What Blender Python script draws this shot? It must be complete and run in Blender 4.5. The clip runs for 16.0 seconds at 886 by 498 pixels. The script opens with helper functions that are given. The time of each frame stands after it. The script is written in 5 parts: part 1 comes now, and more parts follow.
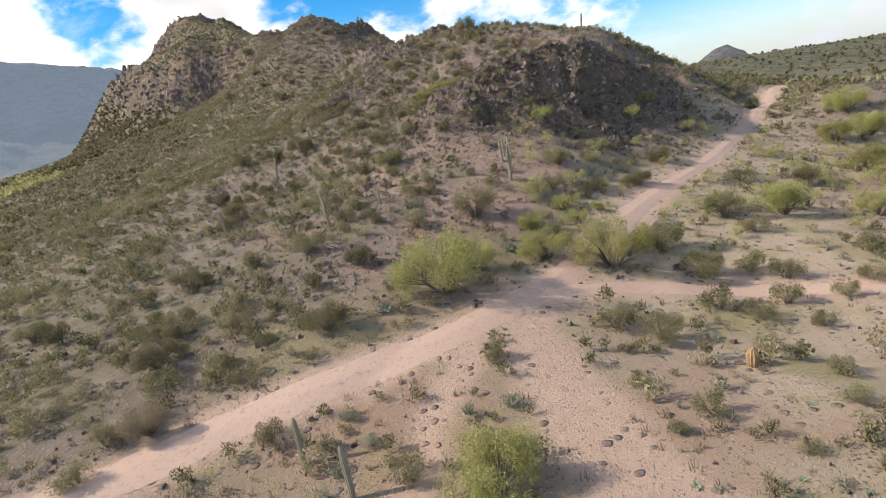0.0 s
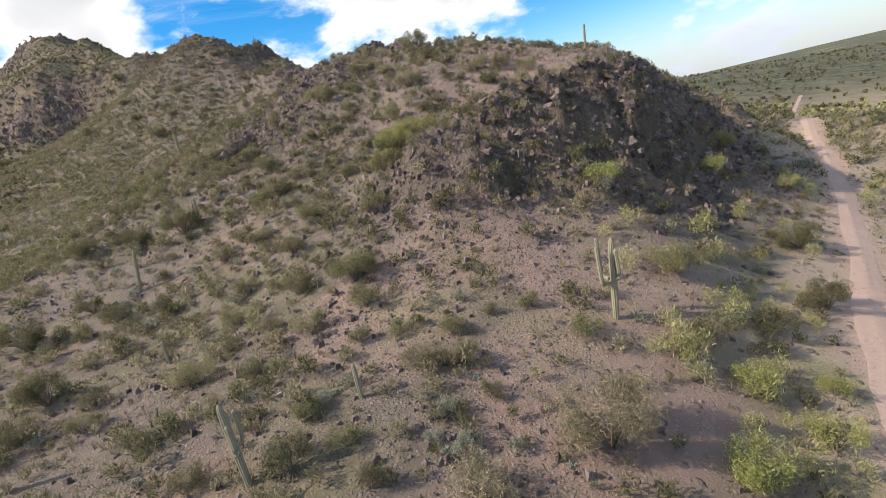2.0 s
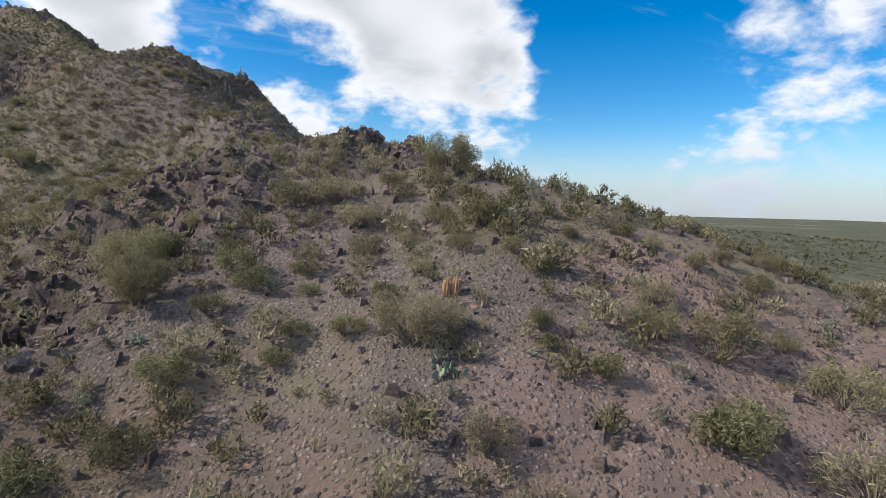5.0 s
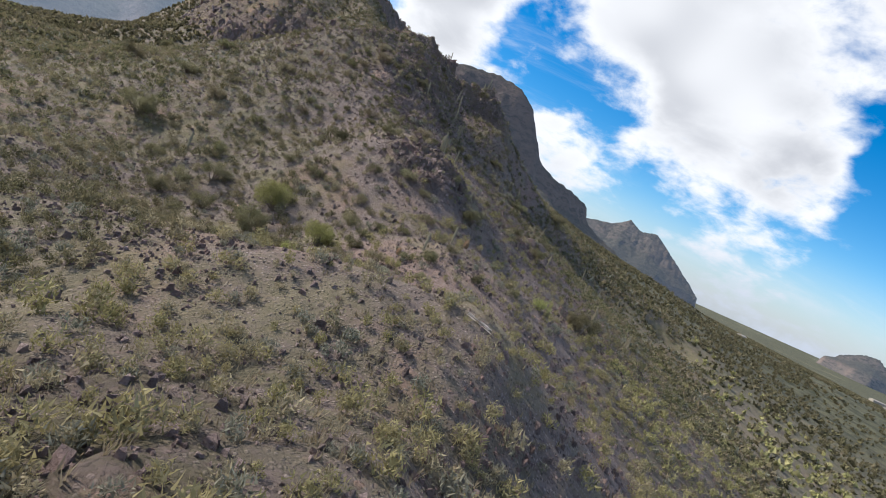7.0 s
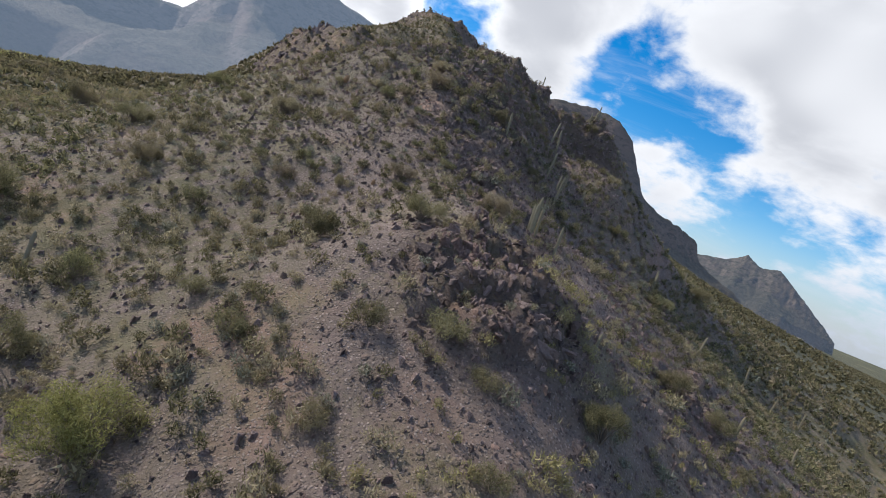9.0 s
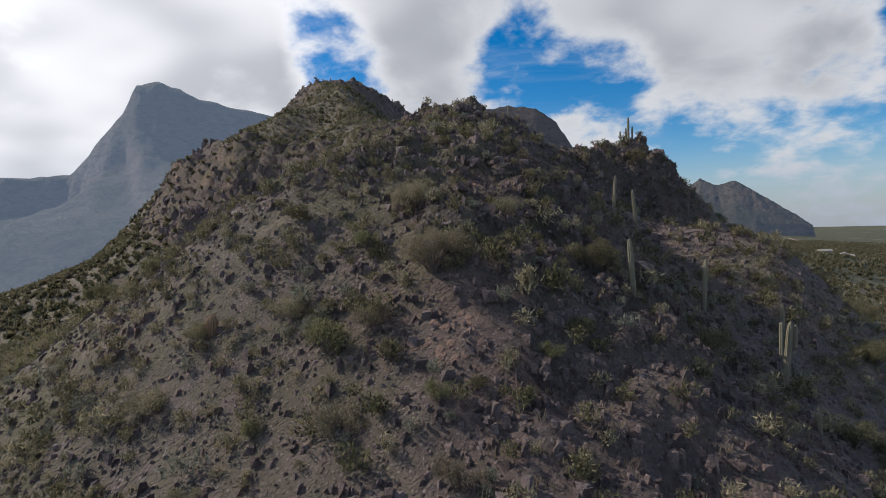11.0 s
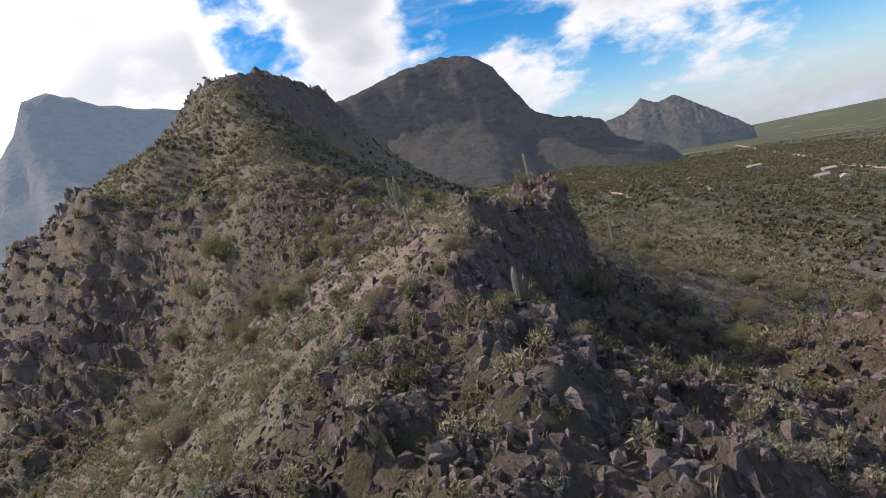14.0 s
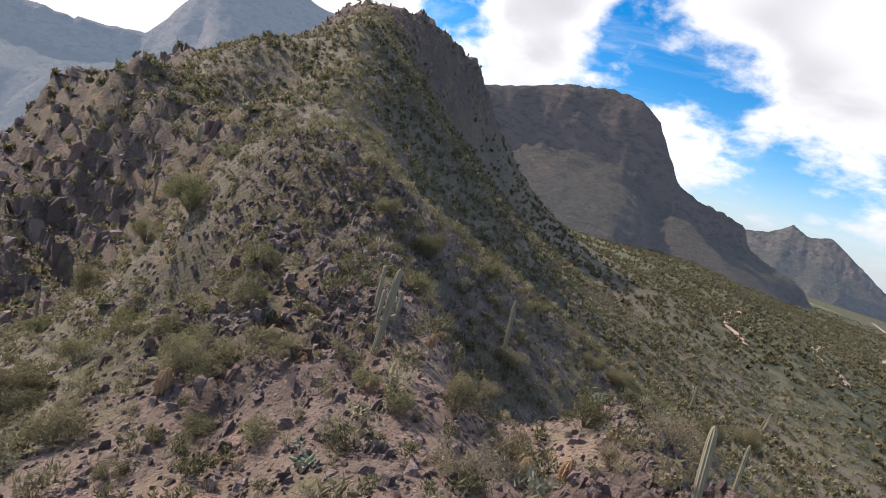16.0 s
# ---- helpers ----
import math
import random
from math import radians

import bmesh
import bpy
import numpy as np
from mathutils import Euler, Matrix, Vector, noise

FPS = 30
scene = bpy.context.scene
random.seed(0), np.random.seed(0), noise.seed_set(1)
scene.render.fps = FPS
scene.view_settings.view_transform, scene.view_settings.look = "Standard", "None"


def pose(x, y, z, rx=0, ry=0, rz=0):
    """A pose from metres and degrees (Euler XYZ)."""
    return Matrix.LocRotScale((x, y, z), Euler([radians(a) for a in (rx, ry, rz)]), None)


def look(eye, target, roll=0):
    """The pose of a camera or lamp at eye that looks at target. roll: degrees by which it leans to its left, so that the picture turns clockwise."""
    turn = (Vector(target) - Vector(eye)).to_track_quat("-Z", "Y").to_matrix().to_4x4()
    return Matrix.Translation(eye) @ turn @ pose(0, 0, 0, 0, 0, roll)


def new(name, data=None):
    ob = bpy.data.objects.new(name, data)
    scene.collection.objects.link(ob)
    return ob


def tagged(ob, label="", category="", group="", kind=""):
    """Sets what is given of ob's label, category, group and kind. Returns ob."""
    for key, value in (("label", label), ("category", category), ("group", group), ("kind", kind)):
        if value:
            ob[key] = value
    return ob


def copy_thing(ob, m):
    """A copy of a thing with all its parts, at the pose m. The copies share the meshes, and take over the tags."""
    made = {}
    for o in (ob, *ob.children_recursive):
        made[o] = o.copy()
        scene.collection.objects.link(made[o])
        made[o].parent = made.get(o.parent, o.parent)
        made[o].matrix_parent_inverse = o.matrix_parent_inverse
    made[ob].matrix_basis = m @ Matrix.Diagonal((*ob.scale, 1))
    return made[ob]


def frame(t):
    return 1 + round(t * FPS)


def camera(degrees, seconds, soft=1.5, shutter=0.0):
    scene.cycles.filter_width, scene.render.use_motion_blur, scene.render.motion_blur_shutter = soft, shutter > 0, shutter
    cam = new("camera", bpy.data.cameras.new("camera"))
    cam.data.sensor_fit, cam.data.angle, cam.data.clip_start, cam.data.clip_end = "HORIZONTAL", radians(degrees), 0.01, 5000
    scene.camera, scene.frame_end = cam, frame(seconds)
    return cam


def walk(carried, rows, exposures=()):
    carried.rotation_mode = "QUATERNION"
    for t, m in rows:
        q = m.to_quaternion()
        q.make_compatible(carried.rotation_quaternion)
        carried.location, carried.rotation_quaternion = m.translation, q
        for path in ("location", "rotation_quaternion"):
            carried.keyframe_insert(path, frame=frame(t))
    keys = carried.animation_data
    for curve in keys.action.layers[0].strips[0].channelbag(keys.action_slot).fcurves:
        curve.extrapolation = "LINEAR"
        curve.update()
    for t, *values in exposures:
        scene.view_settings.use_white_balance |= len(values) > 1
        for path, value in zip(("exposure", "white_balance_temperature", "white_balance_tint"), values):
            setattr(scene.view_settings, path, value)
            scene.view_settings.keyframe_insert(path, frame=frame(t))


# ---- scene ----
cam = camera(80.0, 16.0, soft=0.75)
PATH = [
    (0.00, (0.00, 0.00, 30.00), (0.04, 48.80, 19.11), -12.55),
    (0.50, (-2.40, 7.65, 31.22), (0.28, 56.26, 19.85), -9.79),
    (1.00, (-3.60, 15.58, 32.57), (0.92, 64.17, 21.68), -9.03),
    (1.50, (-4.14, 23.34, 33.79), (2.58, 71.76, 23.28), -10.97),
    (2.00, (-4.20, 30.59, 34.83), (4.81, 78.62, 24.26), -13.51),
    (2.50, (-3.75, 38.12, 35.60), (7.11, 85.91, 25.70), -13.40),
    (3.00, (-2.24, 46.26, 36.76), (10.47, 93.91, 28.48), -11.09),
    (3.50, (-0.48, 54.33, 38.35), (13.10, 101.99, 31.72), -7.66),
    (4.00, (1.24, 62.14, 40.37), (15.38, 109.81, 35.10), -4.65),
    (4.50, (3.15, 69.76, 42.67), (17.03, 117.55, 37.91), -1.83),
    (5.00, (5.08, 78.36, 45.49), (17.80, 126.54, 41.40), 1.42),
    (5.20, (5.86, 82.07, 46.68), (17.73, 130.49, 42.89), 2.67),
    (5.70, (8.19, 92.03, 49.95), (16.63, 141.20, 46.53), 7.66),
    (6.25, (10.90, 104.71, 53.94), (12.64, 154.52, 49.97), 15.36),
    (6.80, (12.57, 117.67, 57.50), (7.36, 167.10, 52.15), 22.39),
    (7.30, (12.17, 128.35, 59.62), (2.67, 177.05, 53.47), 25.82),
    (7.50, (11.74, 132.40, 60.28), (0.83, 180.74, 53.63), 26.99),
    (8.00, (9.88, 141.99, 61.51), (-3.49, 189.69, 54.79), 27.44),
    (8.20, (8.82, 145.62, 61.96), (-5.26, 193.14, 55.35), 26.39),
    (8.70, (5.49, 154.84, 63.36), (-10.28, 201.88, 57.08), 24.27),
    (9.25, (-0.22, 164.63, 65.42), (-16.70, 211.53, 60.06), 19.03),
    (9.80, (-6.77, 174.32, 68.16), (-23.02, 221.42, 64.01), 12.34),
    (10.30, (-12.30, 183.26, 71.35), (-27.80, 230.70, 68.25), 6.35),
    (10.50, (-14.39, 186.92, 72.69), (-29.57, 234.48, 69.88), 4.12),
    (11.00, (-19.26, 195.99, 76.31), (-33.47, 243.88, 74.21), -1.47),
    (11.50, (-23.25, 204.77, 80.23), (-36.34, 252.99, 78.58), -6.93),
    (12.00, (-26.32, 213.23, 84.41), (-38.03, 261.81, 82.87), -12.05),
    (12.50, (-28.62, 221.42, 88.39), (-39.17, 270.26, 86.47), -15.66),
    (13.00, (-30.33, 229.05, 91.82), (-40.18, 277.98, 88.80), -16.76),
    (13.50, (-31.59, 236.22, 94.76), (-41.38, 285.01, 89.84), -15.19),
    (14.00, (-32.88, 243.83, 96.98), (-43.63, 292.21, 90.33), -11.74),
    (14.50, (-34.11, 251.72, 98.57), (-46.37, 299.67, 91.46), -5.71),
    (15.00, (-35.40, 259.51, 99.92), (-49.22, 307.05, 92.92), 0.94),
    (15.50, (-36.63, 266.52, 101.18), (-52.13, 313.49, 93.87), 7.85),
    (16.00, (-37.70, 273.02, 102.65), (-55.63, 319.12, 95.32), 15.51),
]
EXPOSURES = [(0.0, 0.5, 6800, 10), (1.0, 0.52, 6750, 10), (2.5, 0.42, 6500, 10), (4.0, 0.28, 6300, 10), (5.0, 0.1, 6200, 9.5), (8.2, 0.22, 6200, 11), (10.3, -0.35, 6150, 11), (12.5, -0.5, 6200, 12), (13.5, -0.18, 6250, 12), (14.5, 0.3, 6450, 14), (16.0, 0.34, 6450, 14)]
walk(cam, [(t, look(e, g, r)) for t, e, g, r in PATH], EXPOSURES)

# ---- light: a half-cloudy winter sky, sun in the west ----
SUN_AZ, SUN_EL = 84.0, 38.0          # degrees to the left of +y, degrees up
sun_dir = Vector((-math.sin(radians(SUN_AZ)) * math.cos(radians(SUN_EL)), math.cos(radians(SUN_AZ)) * math.cos(radians(SUN_EL)), math.sin(radians(SUN_EL))))
sun = new("sun", bpy.data.lights.new("sun", "SUN"))
sun.data.energy, sun.data.angle, sun.data.color = 5.0, radians(0.6), (1.0, 0.88, 0.72)
sun.matrix_world = look((0, 0, 300), Vector((0, 0, 300)) - sun_dir)


class Nodes:
    """Short hand for building a node tree."""

    def __init__(self, tree):
        self.t = tree
        tree.nodes.clear()

    def add(self, kind, ins=(), **attrs):
        n = self.t.nodes.new(kind)
        for k, v in attrs.items():
            setattr(n, k, v)
        for k, v in (ins.items() if isinstance(ins, dict) else enumerate(ins)):
            if isinstance(v, bpy.types.NodeSocket):
                self.t.links.new(v, n.inputs[k])
            elif v is not None:
                n.inputs[k].default_value = v
        return n

    def math(self, op, a, b=0.0, c=0.0, clamp=False):
        return self.add("ShaderNodeMath", (a, b, c), operation=op, use_clamp=clamp).outputs[0]

    def mix(self, fac, a, b):
        n = self.add("ShaderNodeMix", {0: fac, 6: a, 7: b}, data_type="RGBA")
        return n.outputs[2]

    def noise(self, vec, scale, detail=3.0, rough=0.55, dist=0.0):
        return self.add("ShaderNodeTexNoise", {"Vector": vec, "Scale": scale, "Detail": detail, "Roughness": rough, "Distortion": dist}).outputs[0]

    def ramp(self, fac, lo, hi, a=0.0, b=1.0, smooth=True):
        return self.add("ShaderNodeMapRange", (fac, lo, hi, a, b), interpolation_type="SMOOTHSTEP" if smooth else "LINEAR").outputs[0]


def direction(az, el):
    a, e = radians(az), radians(el)
    return (-math.sin(a) * math.cos(e), math.cos(a) * math.cos(e), math.sin(e))


# where the larger clouds and the blue gaps stand: azimuth, elevation, radius, strength
CLOUDS = [(64, 22, 20, 0.5), (47, 18, 6, 0.3), (40, 21, 8, 0.4), (30, 24, 8, 0.35), (19, 16, 5, 0.34), (15, 20, 5, 0.22), (12, 26, 9, 0.3), (1, 11, 5, 0.32), (-6, 20, 6, 0.36), (-14, 16, 6, 0.3), (-15, 10, 4, 0.22), (-20, 13, 3, 0.24),
          (-27, 10, 3, 0.24), (-31, 4, 2, 0.2), (-48, 14, 7, 0.26), (-47, 7, 4, 0.2), (-12, 28, 10, 0.25), (54, 10, 5, 0.2), (33, 13, 4, 0.12)]
GAPS = [(28, 17, 3.5, 0.5), (37, 14, 2.5, 0.35), (7, 16, 3.5, 0.55), (-1, 15, 3, 0.5), (51, 16, 3, 0.25), (-35, 12, 7, 0.4), (-30, 7, 4, 0.35), (-40, 16, 6, 0.4), (-32, 19, 6, 0.35), (-27, 14, 2.5, 0.3), (-9, 7, 5, 0.3), (-24, 6, 5, 0.2), (12, 16, 2, 0.25), (-52, 4, 5, 0.3), (-65, 15, 12, 0.3)]


def build_world():
    world = bpy.data.worlds.new("sky")
    scene.world = world
    world.use_nodes = True
    n = Nodes(world.node_tree)
    way = n.add("ShaderNodeTexCoord").outputs["Generated"]
    sky = n.add("ShaderNodeTexSky", sky_type="NISHITA", sun_disc=False, sun_elevation=radians(SUN_EL), sun_rotation=radians(-SUN_AZ), altitude=600.0, air_density=1.0, dust_density=0.6, ozone_density=2.0)
    sep = n.add("ShaderNodeSeparateXYZ", (way,))
    # clouds lie in a flat layer: look-up by where the ray meets it
    up = n.math("MAXIMUM", sep.outputs[2], 0.0)
    flat = n.math("DIVIDE", 1.0, n.math("ADD", up, 0.48))
    plane = n.add("ShaderNodeVectorMath", {0: way, 3: flat}, operation="SCALE").outputs[0]
    big = n.noise(plane, 3.9, 5.0, 0.52, 0.25)
    fine = n.noise(plane, 12.0, 7.0, 0.58, 0.2)
    dens = n.math("ADD", n.math("MULTIPLY", n.math("SUBTRACT", big, 0.5), 0.85), n.math("ADD", 0.555, n.math("MULTIPLY", n.math("SUBTRACT", fine, 0.5), 0.62)))
    for az, el, rad, amount in CLOUDS + [(a, e, r, -s) for a, e, r, s in GAPS]:
        dot = n.add("ShaderNodeVectorMath", {0: way, 1: direction(az, el)}, operation="DOT_PRODUCT").outputs["Value"]
        dens = n.math("ADD", dens, n.ramp(dot, math.cos(radians(rad * 1.9)), 1.0, 0.0, amount * 0.5))
    # thin veils of high cloud
    streak = n.add("ShaderNodeMapping", {"Vector": plane, "Rotation": (0, 0, 0.5), "Scale": (1.2, 2.6, 1)}).outputs[0]
    veil = n.ramp(n.noise(streak, 1.4, 8.0, 0.65, 0.6), 0.50, 0.80, 0.0, 0.5)
    cover = n.math("MAXIMUM", n.ramp(dens, 0.44, 0.74), veil)
    thick = n.ramp(n.math("ADD", dens, n.math("MULTIPLY", n.math("SUBTRACT", 0.5, fine), 0.5)), 0.62, 0.92)
    near_sun = n.ramp(n.add("ShaderNodeVectorMath", {0: way, 1: tuple(sun_dir)}, operation="DOT_PRODUCT").outputs["Value"], 0.40, 0.95)
    lit = n.mix(near_sun, (13.8, 13.8, 13.8, 1), (26.0, 25.6, 25.2, 1))
    shade = n.math("MULTIPLY", thick, n.ramp(n.noise(plane, 2.4, 2.0, 0.5), 0.35, 0.65, 0.15, 0.85))
    body = n.mix(shade, lit, n.mix(near_sun, (7.0, 7.2, 7.7, 1), (11.5, 11.6, 12.0, 1)))
    deep = n.add("ShaderNodeHueSaturation", {"Saturation": 1.55, "Value": 2.1, "Color": sky.outputs[0]}).outputs[0]
    out = n.mix(cover, deep, body)
    # pale haze along the horizon
    low = n.ramp(sep.outputs[2], 0.0, 0.15, 0.72, 0.0)
    out = n.mix(low, out, (6.6, 7.6, 9.4, 1))
    bg = n.add("ShaderNodeBackground", {"Color": out, "Strength": 0.067})
    n.add("ShaderNodeOutputWorld", (bg.outputs[0],))


build_world()


# ---- materials ----
def material(name, build):
    m = bpy.data.materials.new(name)
    m.use_nodes = True
    n = Nodes(m.node_tree)
    out = n.add("ShaderNodeOutputMaterial")
    bsdf = n.add("ShaderNodeBsdfPrincipled", {"Roughness": 0.9, "Specular IOR Level": 0.2})
    n.t.links.new(bsdf.outputs[0], out.inputs[0])
    build(n, bsdf)
    return m


def rgb(r, g, b):
    return (r, g, b, 1.0)


def set_in(n, bsdf, key, value):
    if isinstance(value, bpy.types.NodeSocket):
        n.t.links.new(value, bsdf.inputs[key])
    else:
        bsdf.inputs[key].default_value = value


def bump(n, bsdf, height, strength, distance):
    set_in(n, bsdf, "Normal", n.add("ShaderNodeBump", {"Strength": strength, "Distance": distance, "Height": height}).outputs[0])


def stones_in(n, pos, scale, seed):
    """Packed stones: how far up each one, its own random shade, and the joints between them."""
    warp = n.add("ShaderNodeVectorMath", {0: pos, 1: n.add("ShaderNodeVectorMath", {0: n.add("ShaderNodeTexNoise", {"Vector": pos, "Scale": scale * 0.8, "Detail": 2.0}).outputs["Color"], 3: 0.55 / scale}, operation="SCALE").outputs[0]}, operation="ADD").outputs[0]
    v = n.add("ShaderNodeTexVoronoi", {"Vector": n.add("ShaderNodeVectorMath", {0: warp, 1: (seed, seed * 2, 0)}, operation="ADD").outputs[0], "Scale": scale, "Randomness": 1.0}, feature="F1")
    up = n.ramp(v.outputs["Distance"], 0.22, 0.50, 1.0, 0.0)
    shade = n.add("ShaderNodeSeparateColor", (v.outputs["Color"],)).outputs[0]
    return up, shade


def ground_mat(n, bsdf):
    pos = n.add("ShaderNodeNewGeometry").outputs["Position"]
    rock = n.add("ShaderNodeAttribute", attribute_name="rock").outputs["Fac"]
    flat = n.add("ShaderNodeAttribute", attribute_name="plain").outputs["Fac"]
    worn = n.add("ShaderNodeAttribute", attribute_name="worn").outputs["Fac"]
    hill = n.add("ShaderNodeAttribute", attribute_name="hill").outputs["Fac"]
    patch = n.noise(pos, 0.11, 5.0, 0.6)
    # fine soil between the stones: mauve-brown on the hills, pale pinkish tan on the flats
    soil = n.mix(n.noise(pos, 0.6, 5.0, 0.65), rgb(0.118, 0.095, 0.089), rgb(0.226, 0.179, 0.162))
    # the tan is set paler towards the east and darker towards the west
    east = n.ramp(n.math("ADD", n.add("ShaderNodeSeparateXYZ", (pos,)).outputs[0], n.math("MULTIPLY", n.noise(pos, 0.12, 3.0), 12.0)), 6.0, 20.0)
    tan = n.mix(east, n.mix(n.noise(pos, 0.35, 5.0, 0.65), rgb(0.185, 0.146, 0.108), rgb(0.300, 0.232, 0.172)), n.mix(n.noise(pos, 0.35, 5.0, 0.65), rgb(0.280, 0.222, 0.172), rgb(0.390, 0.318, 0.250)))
    tan = n.mix(n.ramp(n.math("ADD", n.noise(pos, 0.22, 4.0, 0.6), n.math("MULTIPLY", n.noise(pos, 4.0, 3.0, 0.7), 0.2)), 0.54, 0.74, 0.0, 0.6), tan, rgb(0.235, 0.215, 0.105))
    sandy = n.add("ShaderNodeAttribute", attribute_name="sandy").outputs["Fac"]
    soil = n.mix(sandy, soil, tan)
    soil = n.mix(n.ramp(n.noise(pos, 0.07, 3.0), 0.53, 0.66, 0.0, 0.55), soil, rgb(0.28, 0.180, 0.142))
    bare = n.add("ShaderNodeAttribute", attribute_name="bare").outputs["Fac"]
    soil = n.mix(n.math("MULTIPLY", bare, n.ramp(n.noise(pos, 0.5, 4.0, 0.6), 0.3, 0.6, 0.4, 1.0)), soil, n.mix(n.noise(pos, 1.5, 4.0, 0.7), rgb(0.205, 0.144, 0.122), rgb(0.310, 0.220, 0.186)))
    soil = n.mix(worn, soil, n.mix(n.noise(pos, 1.2, 4.0), rgb(0.335, 0.240, 0.190), rgb(0.425, 0.318, 0.258)))
    # gravel and stones
    up_a, sh_a = stones_in(n, pos, 5.5, 3.1)
    up_b, sh_b = stones_in(n, pos, 1.9, 7.7)
    many = n.ramp(n.math("ADD", n.noise(pos, 0.45, 4.0, 0.6), n.math("ADD", n.math("MULTIPLY", rock, 0.5), n.math("MULTIPLY", hill, 0.22))), 0.42, 0.78)
    many = n.math("MULTIPLY", many, n.math("SUBTRACT", 1.0, n.math("MULTIPLY", worn, 0.9)))
    grit = n.mix(sh_a, rgb(0.060, 0.048, 0.046), rgb(0.36, 0.30, 0.275))
    here_a = n.math("MULTIPLY", n.ramp(n.math("SUBTRACT", up_a, n.math("MULTIPLY", sandy, 0.3)), 0.12, 0.4), n.math("GREATER_THAN", n.math("ADD", sh_a, many), 0.62))
    base = n.mix(n.math("MULTIPLY", here_a, 0.8), soil, grit)
    slab = n.mix(n.noise(pos, 0.6, 5.0, 0.65), rgb(0.118, 0.093, 0.087), rgb(0.285, 0.216, 0.194))
    slab = n.mix(n.math("MULTIPLY", sh_b, 0.6), slab, rgb(0.16, 0.125, 0.115))
    slab = n.mix(n.ramp(n.noise(pos, 0.16, 3.0), 0.54, 0.70), slab, rgb(0.33, 0.215, 0.175))
    slab = n.mix(n.ramp(n.noise(pos, 3.0, 5.0, 0.75), 0.58, 0.72), slab, rgb(0.055, 0.045, 0.042))
    here_b = n.math("MULTIPLY", n.ramp(up_b, 0.08, 0.3), n.ramp(n.math("ADD", n.math("MULTIPLY", rock, 1.1), n.math("MULTIPLY", n.math("SUBTRACT", sh_b, 0.62), 1.0)), 0.15, 0.35))
    base = n.mix(here_b, base, slab)
    naked = n.math("MULTIPLY", rock, n.ramp(n.noise(pos, 0.5, 4.0, 0.7), 0.35, 0.55))
    base = n.mix(naked, base, slab)
    # thin dry and green grass
    grass = n.mix(n.noise(pos, 2.6, 4.0, 0.7), rgb(0.135, 0.135, 0.060), rgb(0.30, 0.265, 0.135))
    base = n.mix(n.math("MULTIPLY", n.ramp(n.math("ADD", patch, n.math("MULTIPLY", n.noise(pos, 3.0, 4.0, 0.75), 0.35)), 0.66, 0.86), n.math("SUBTRACT", 0.42, n.math("MULTIPLY", worn, 0.4))), base, grass)
    # close desert scrub on the far flats, darkened farther out as painted cloud shadow
    grown = n.add("ShaderNodeAttribute", attribute_name="grown").outputs["Fac"]
    herb = n.mix(n.noise(pos, 1.7, 5.0, 0.75), rgb(0.058, 0.060, 0.032), rgb(0.165, 0.152, 0.085))
    base = n.mix(n.math("MULTIPLY", grown, n.ramp(n.noise(pos, 0.7, 6.0, 0.75), 0.36, 0.58, 0.0, 0.76)), base, herb)
    scrub = n.mix(n.ramp(n.noise(pos, 0.25, 5.0, 0.8), 0.44, 0.60), rgb(0.330, 0.290, 0.150), rgb(0.105, 0.108, 0.050))
    # from 230 to 380 m out the cloud shadow is put into the scrub colour
    far = n.ramp(n.add("ShaderNodeVectorMath", {0: pos}, operation="LENGTH").outputs["Value"], 230.0, 380.0)
    scrub = n.mix(n.math("MULTIPLY", far, n.ramp(n.noise(pos, 0.006, 4.0, 0.6), 0.10, 0.32)), scrub, n.mix(n.ramp(n.noise(pos, 0.12, 4.0, 0.8), 0.4, 0.6), rgb(0.045, 0.050, 0.032), rgb(0.115, 0.112, 0.068)))
    scrub = n.mix(n.math("MULTIPLY", far, n.ramp(n.noise(pos, 0.0035, 5.0, 0.6), 0.56, 0.66)), scrub, n.mix(n.ramp(n.noise(pos, 0.15, 4.0, 0.8), 0.42, 0.56), rgb(0.290, 0.262, 0.165), rgb(0.085, 0.088, 0.052)))
    # between x = -25 and -75 the scrub goes over to the darker herb tone
    west = n.ramp(n.add("ShaderNodeSeparateXYZ", (pos,)).outputs[0], -75.0, -25.0, 1.0, 0.0)
    scrub = n.mix(n.math("MULTIPLY", west, 0.85), scrub, herb)
    base = n.mix(flat, base, scrub)
    set_in(n, bsdf, "Base Color", base)
    h = n.math("ADD", n.math("MULTIPLY", n.math("MULTIPLY", up_a, here_a), 0.20), n.math("MULTIPLY", n.math("MULTIPLY", up_b, here_b), 0.45))
    h = n.math("ADD", h, n.math("MULTIPLY", n.noise(pos, 1.7, 9.0, 0.78), n.math("ADD", 0.55, n.math("MULTIPLY", rock, 1.4))))
    bump(n, bsdf, h, 1.0, 0.42)


def trail_mat(n, bsdf):
    pos = n.add("ShaderNodeNewGeometry").outputs["Position"]
    c = n.mix(n.noise(pos, 0.25, 4.0), rgb(0.330, 0.236, 0.194), rgb(0.410, 0.306, 0.254))
    c = n.mix(n.ramp(n.noise(pos, 3.0, 4.0, 0.7), 0.52, 0.75), c, rgb(0.25, 0.178, 0.145))
    set_in(n, bsdf, "Base Color", c)
    bump(n, bsdf, n.noise(pos, 5.0, 5.0, 0.7), 0.5, 0.10)


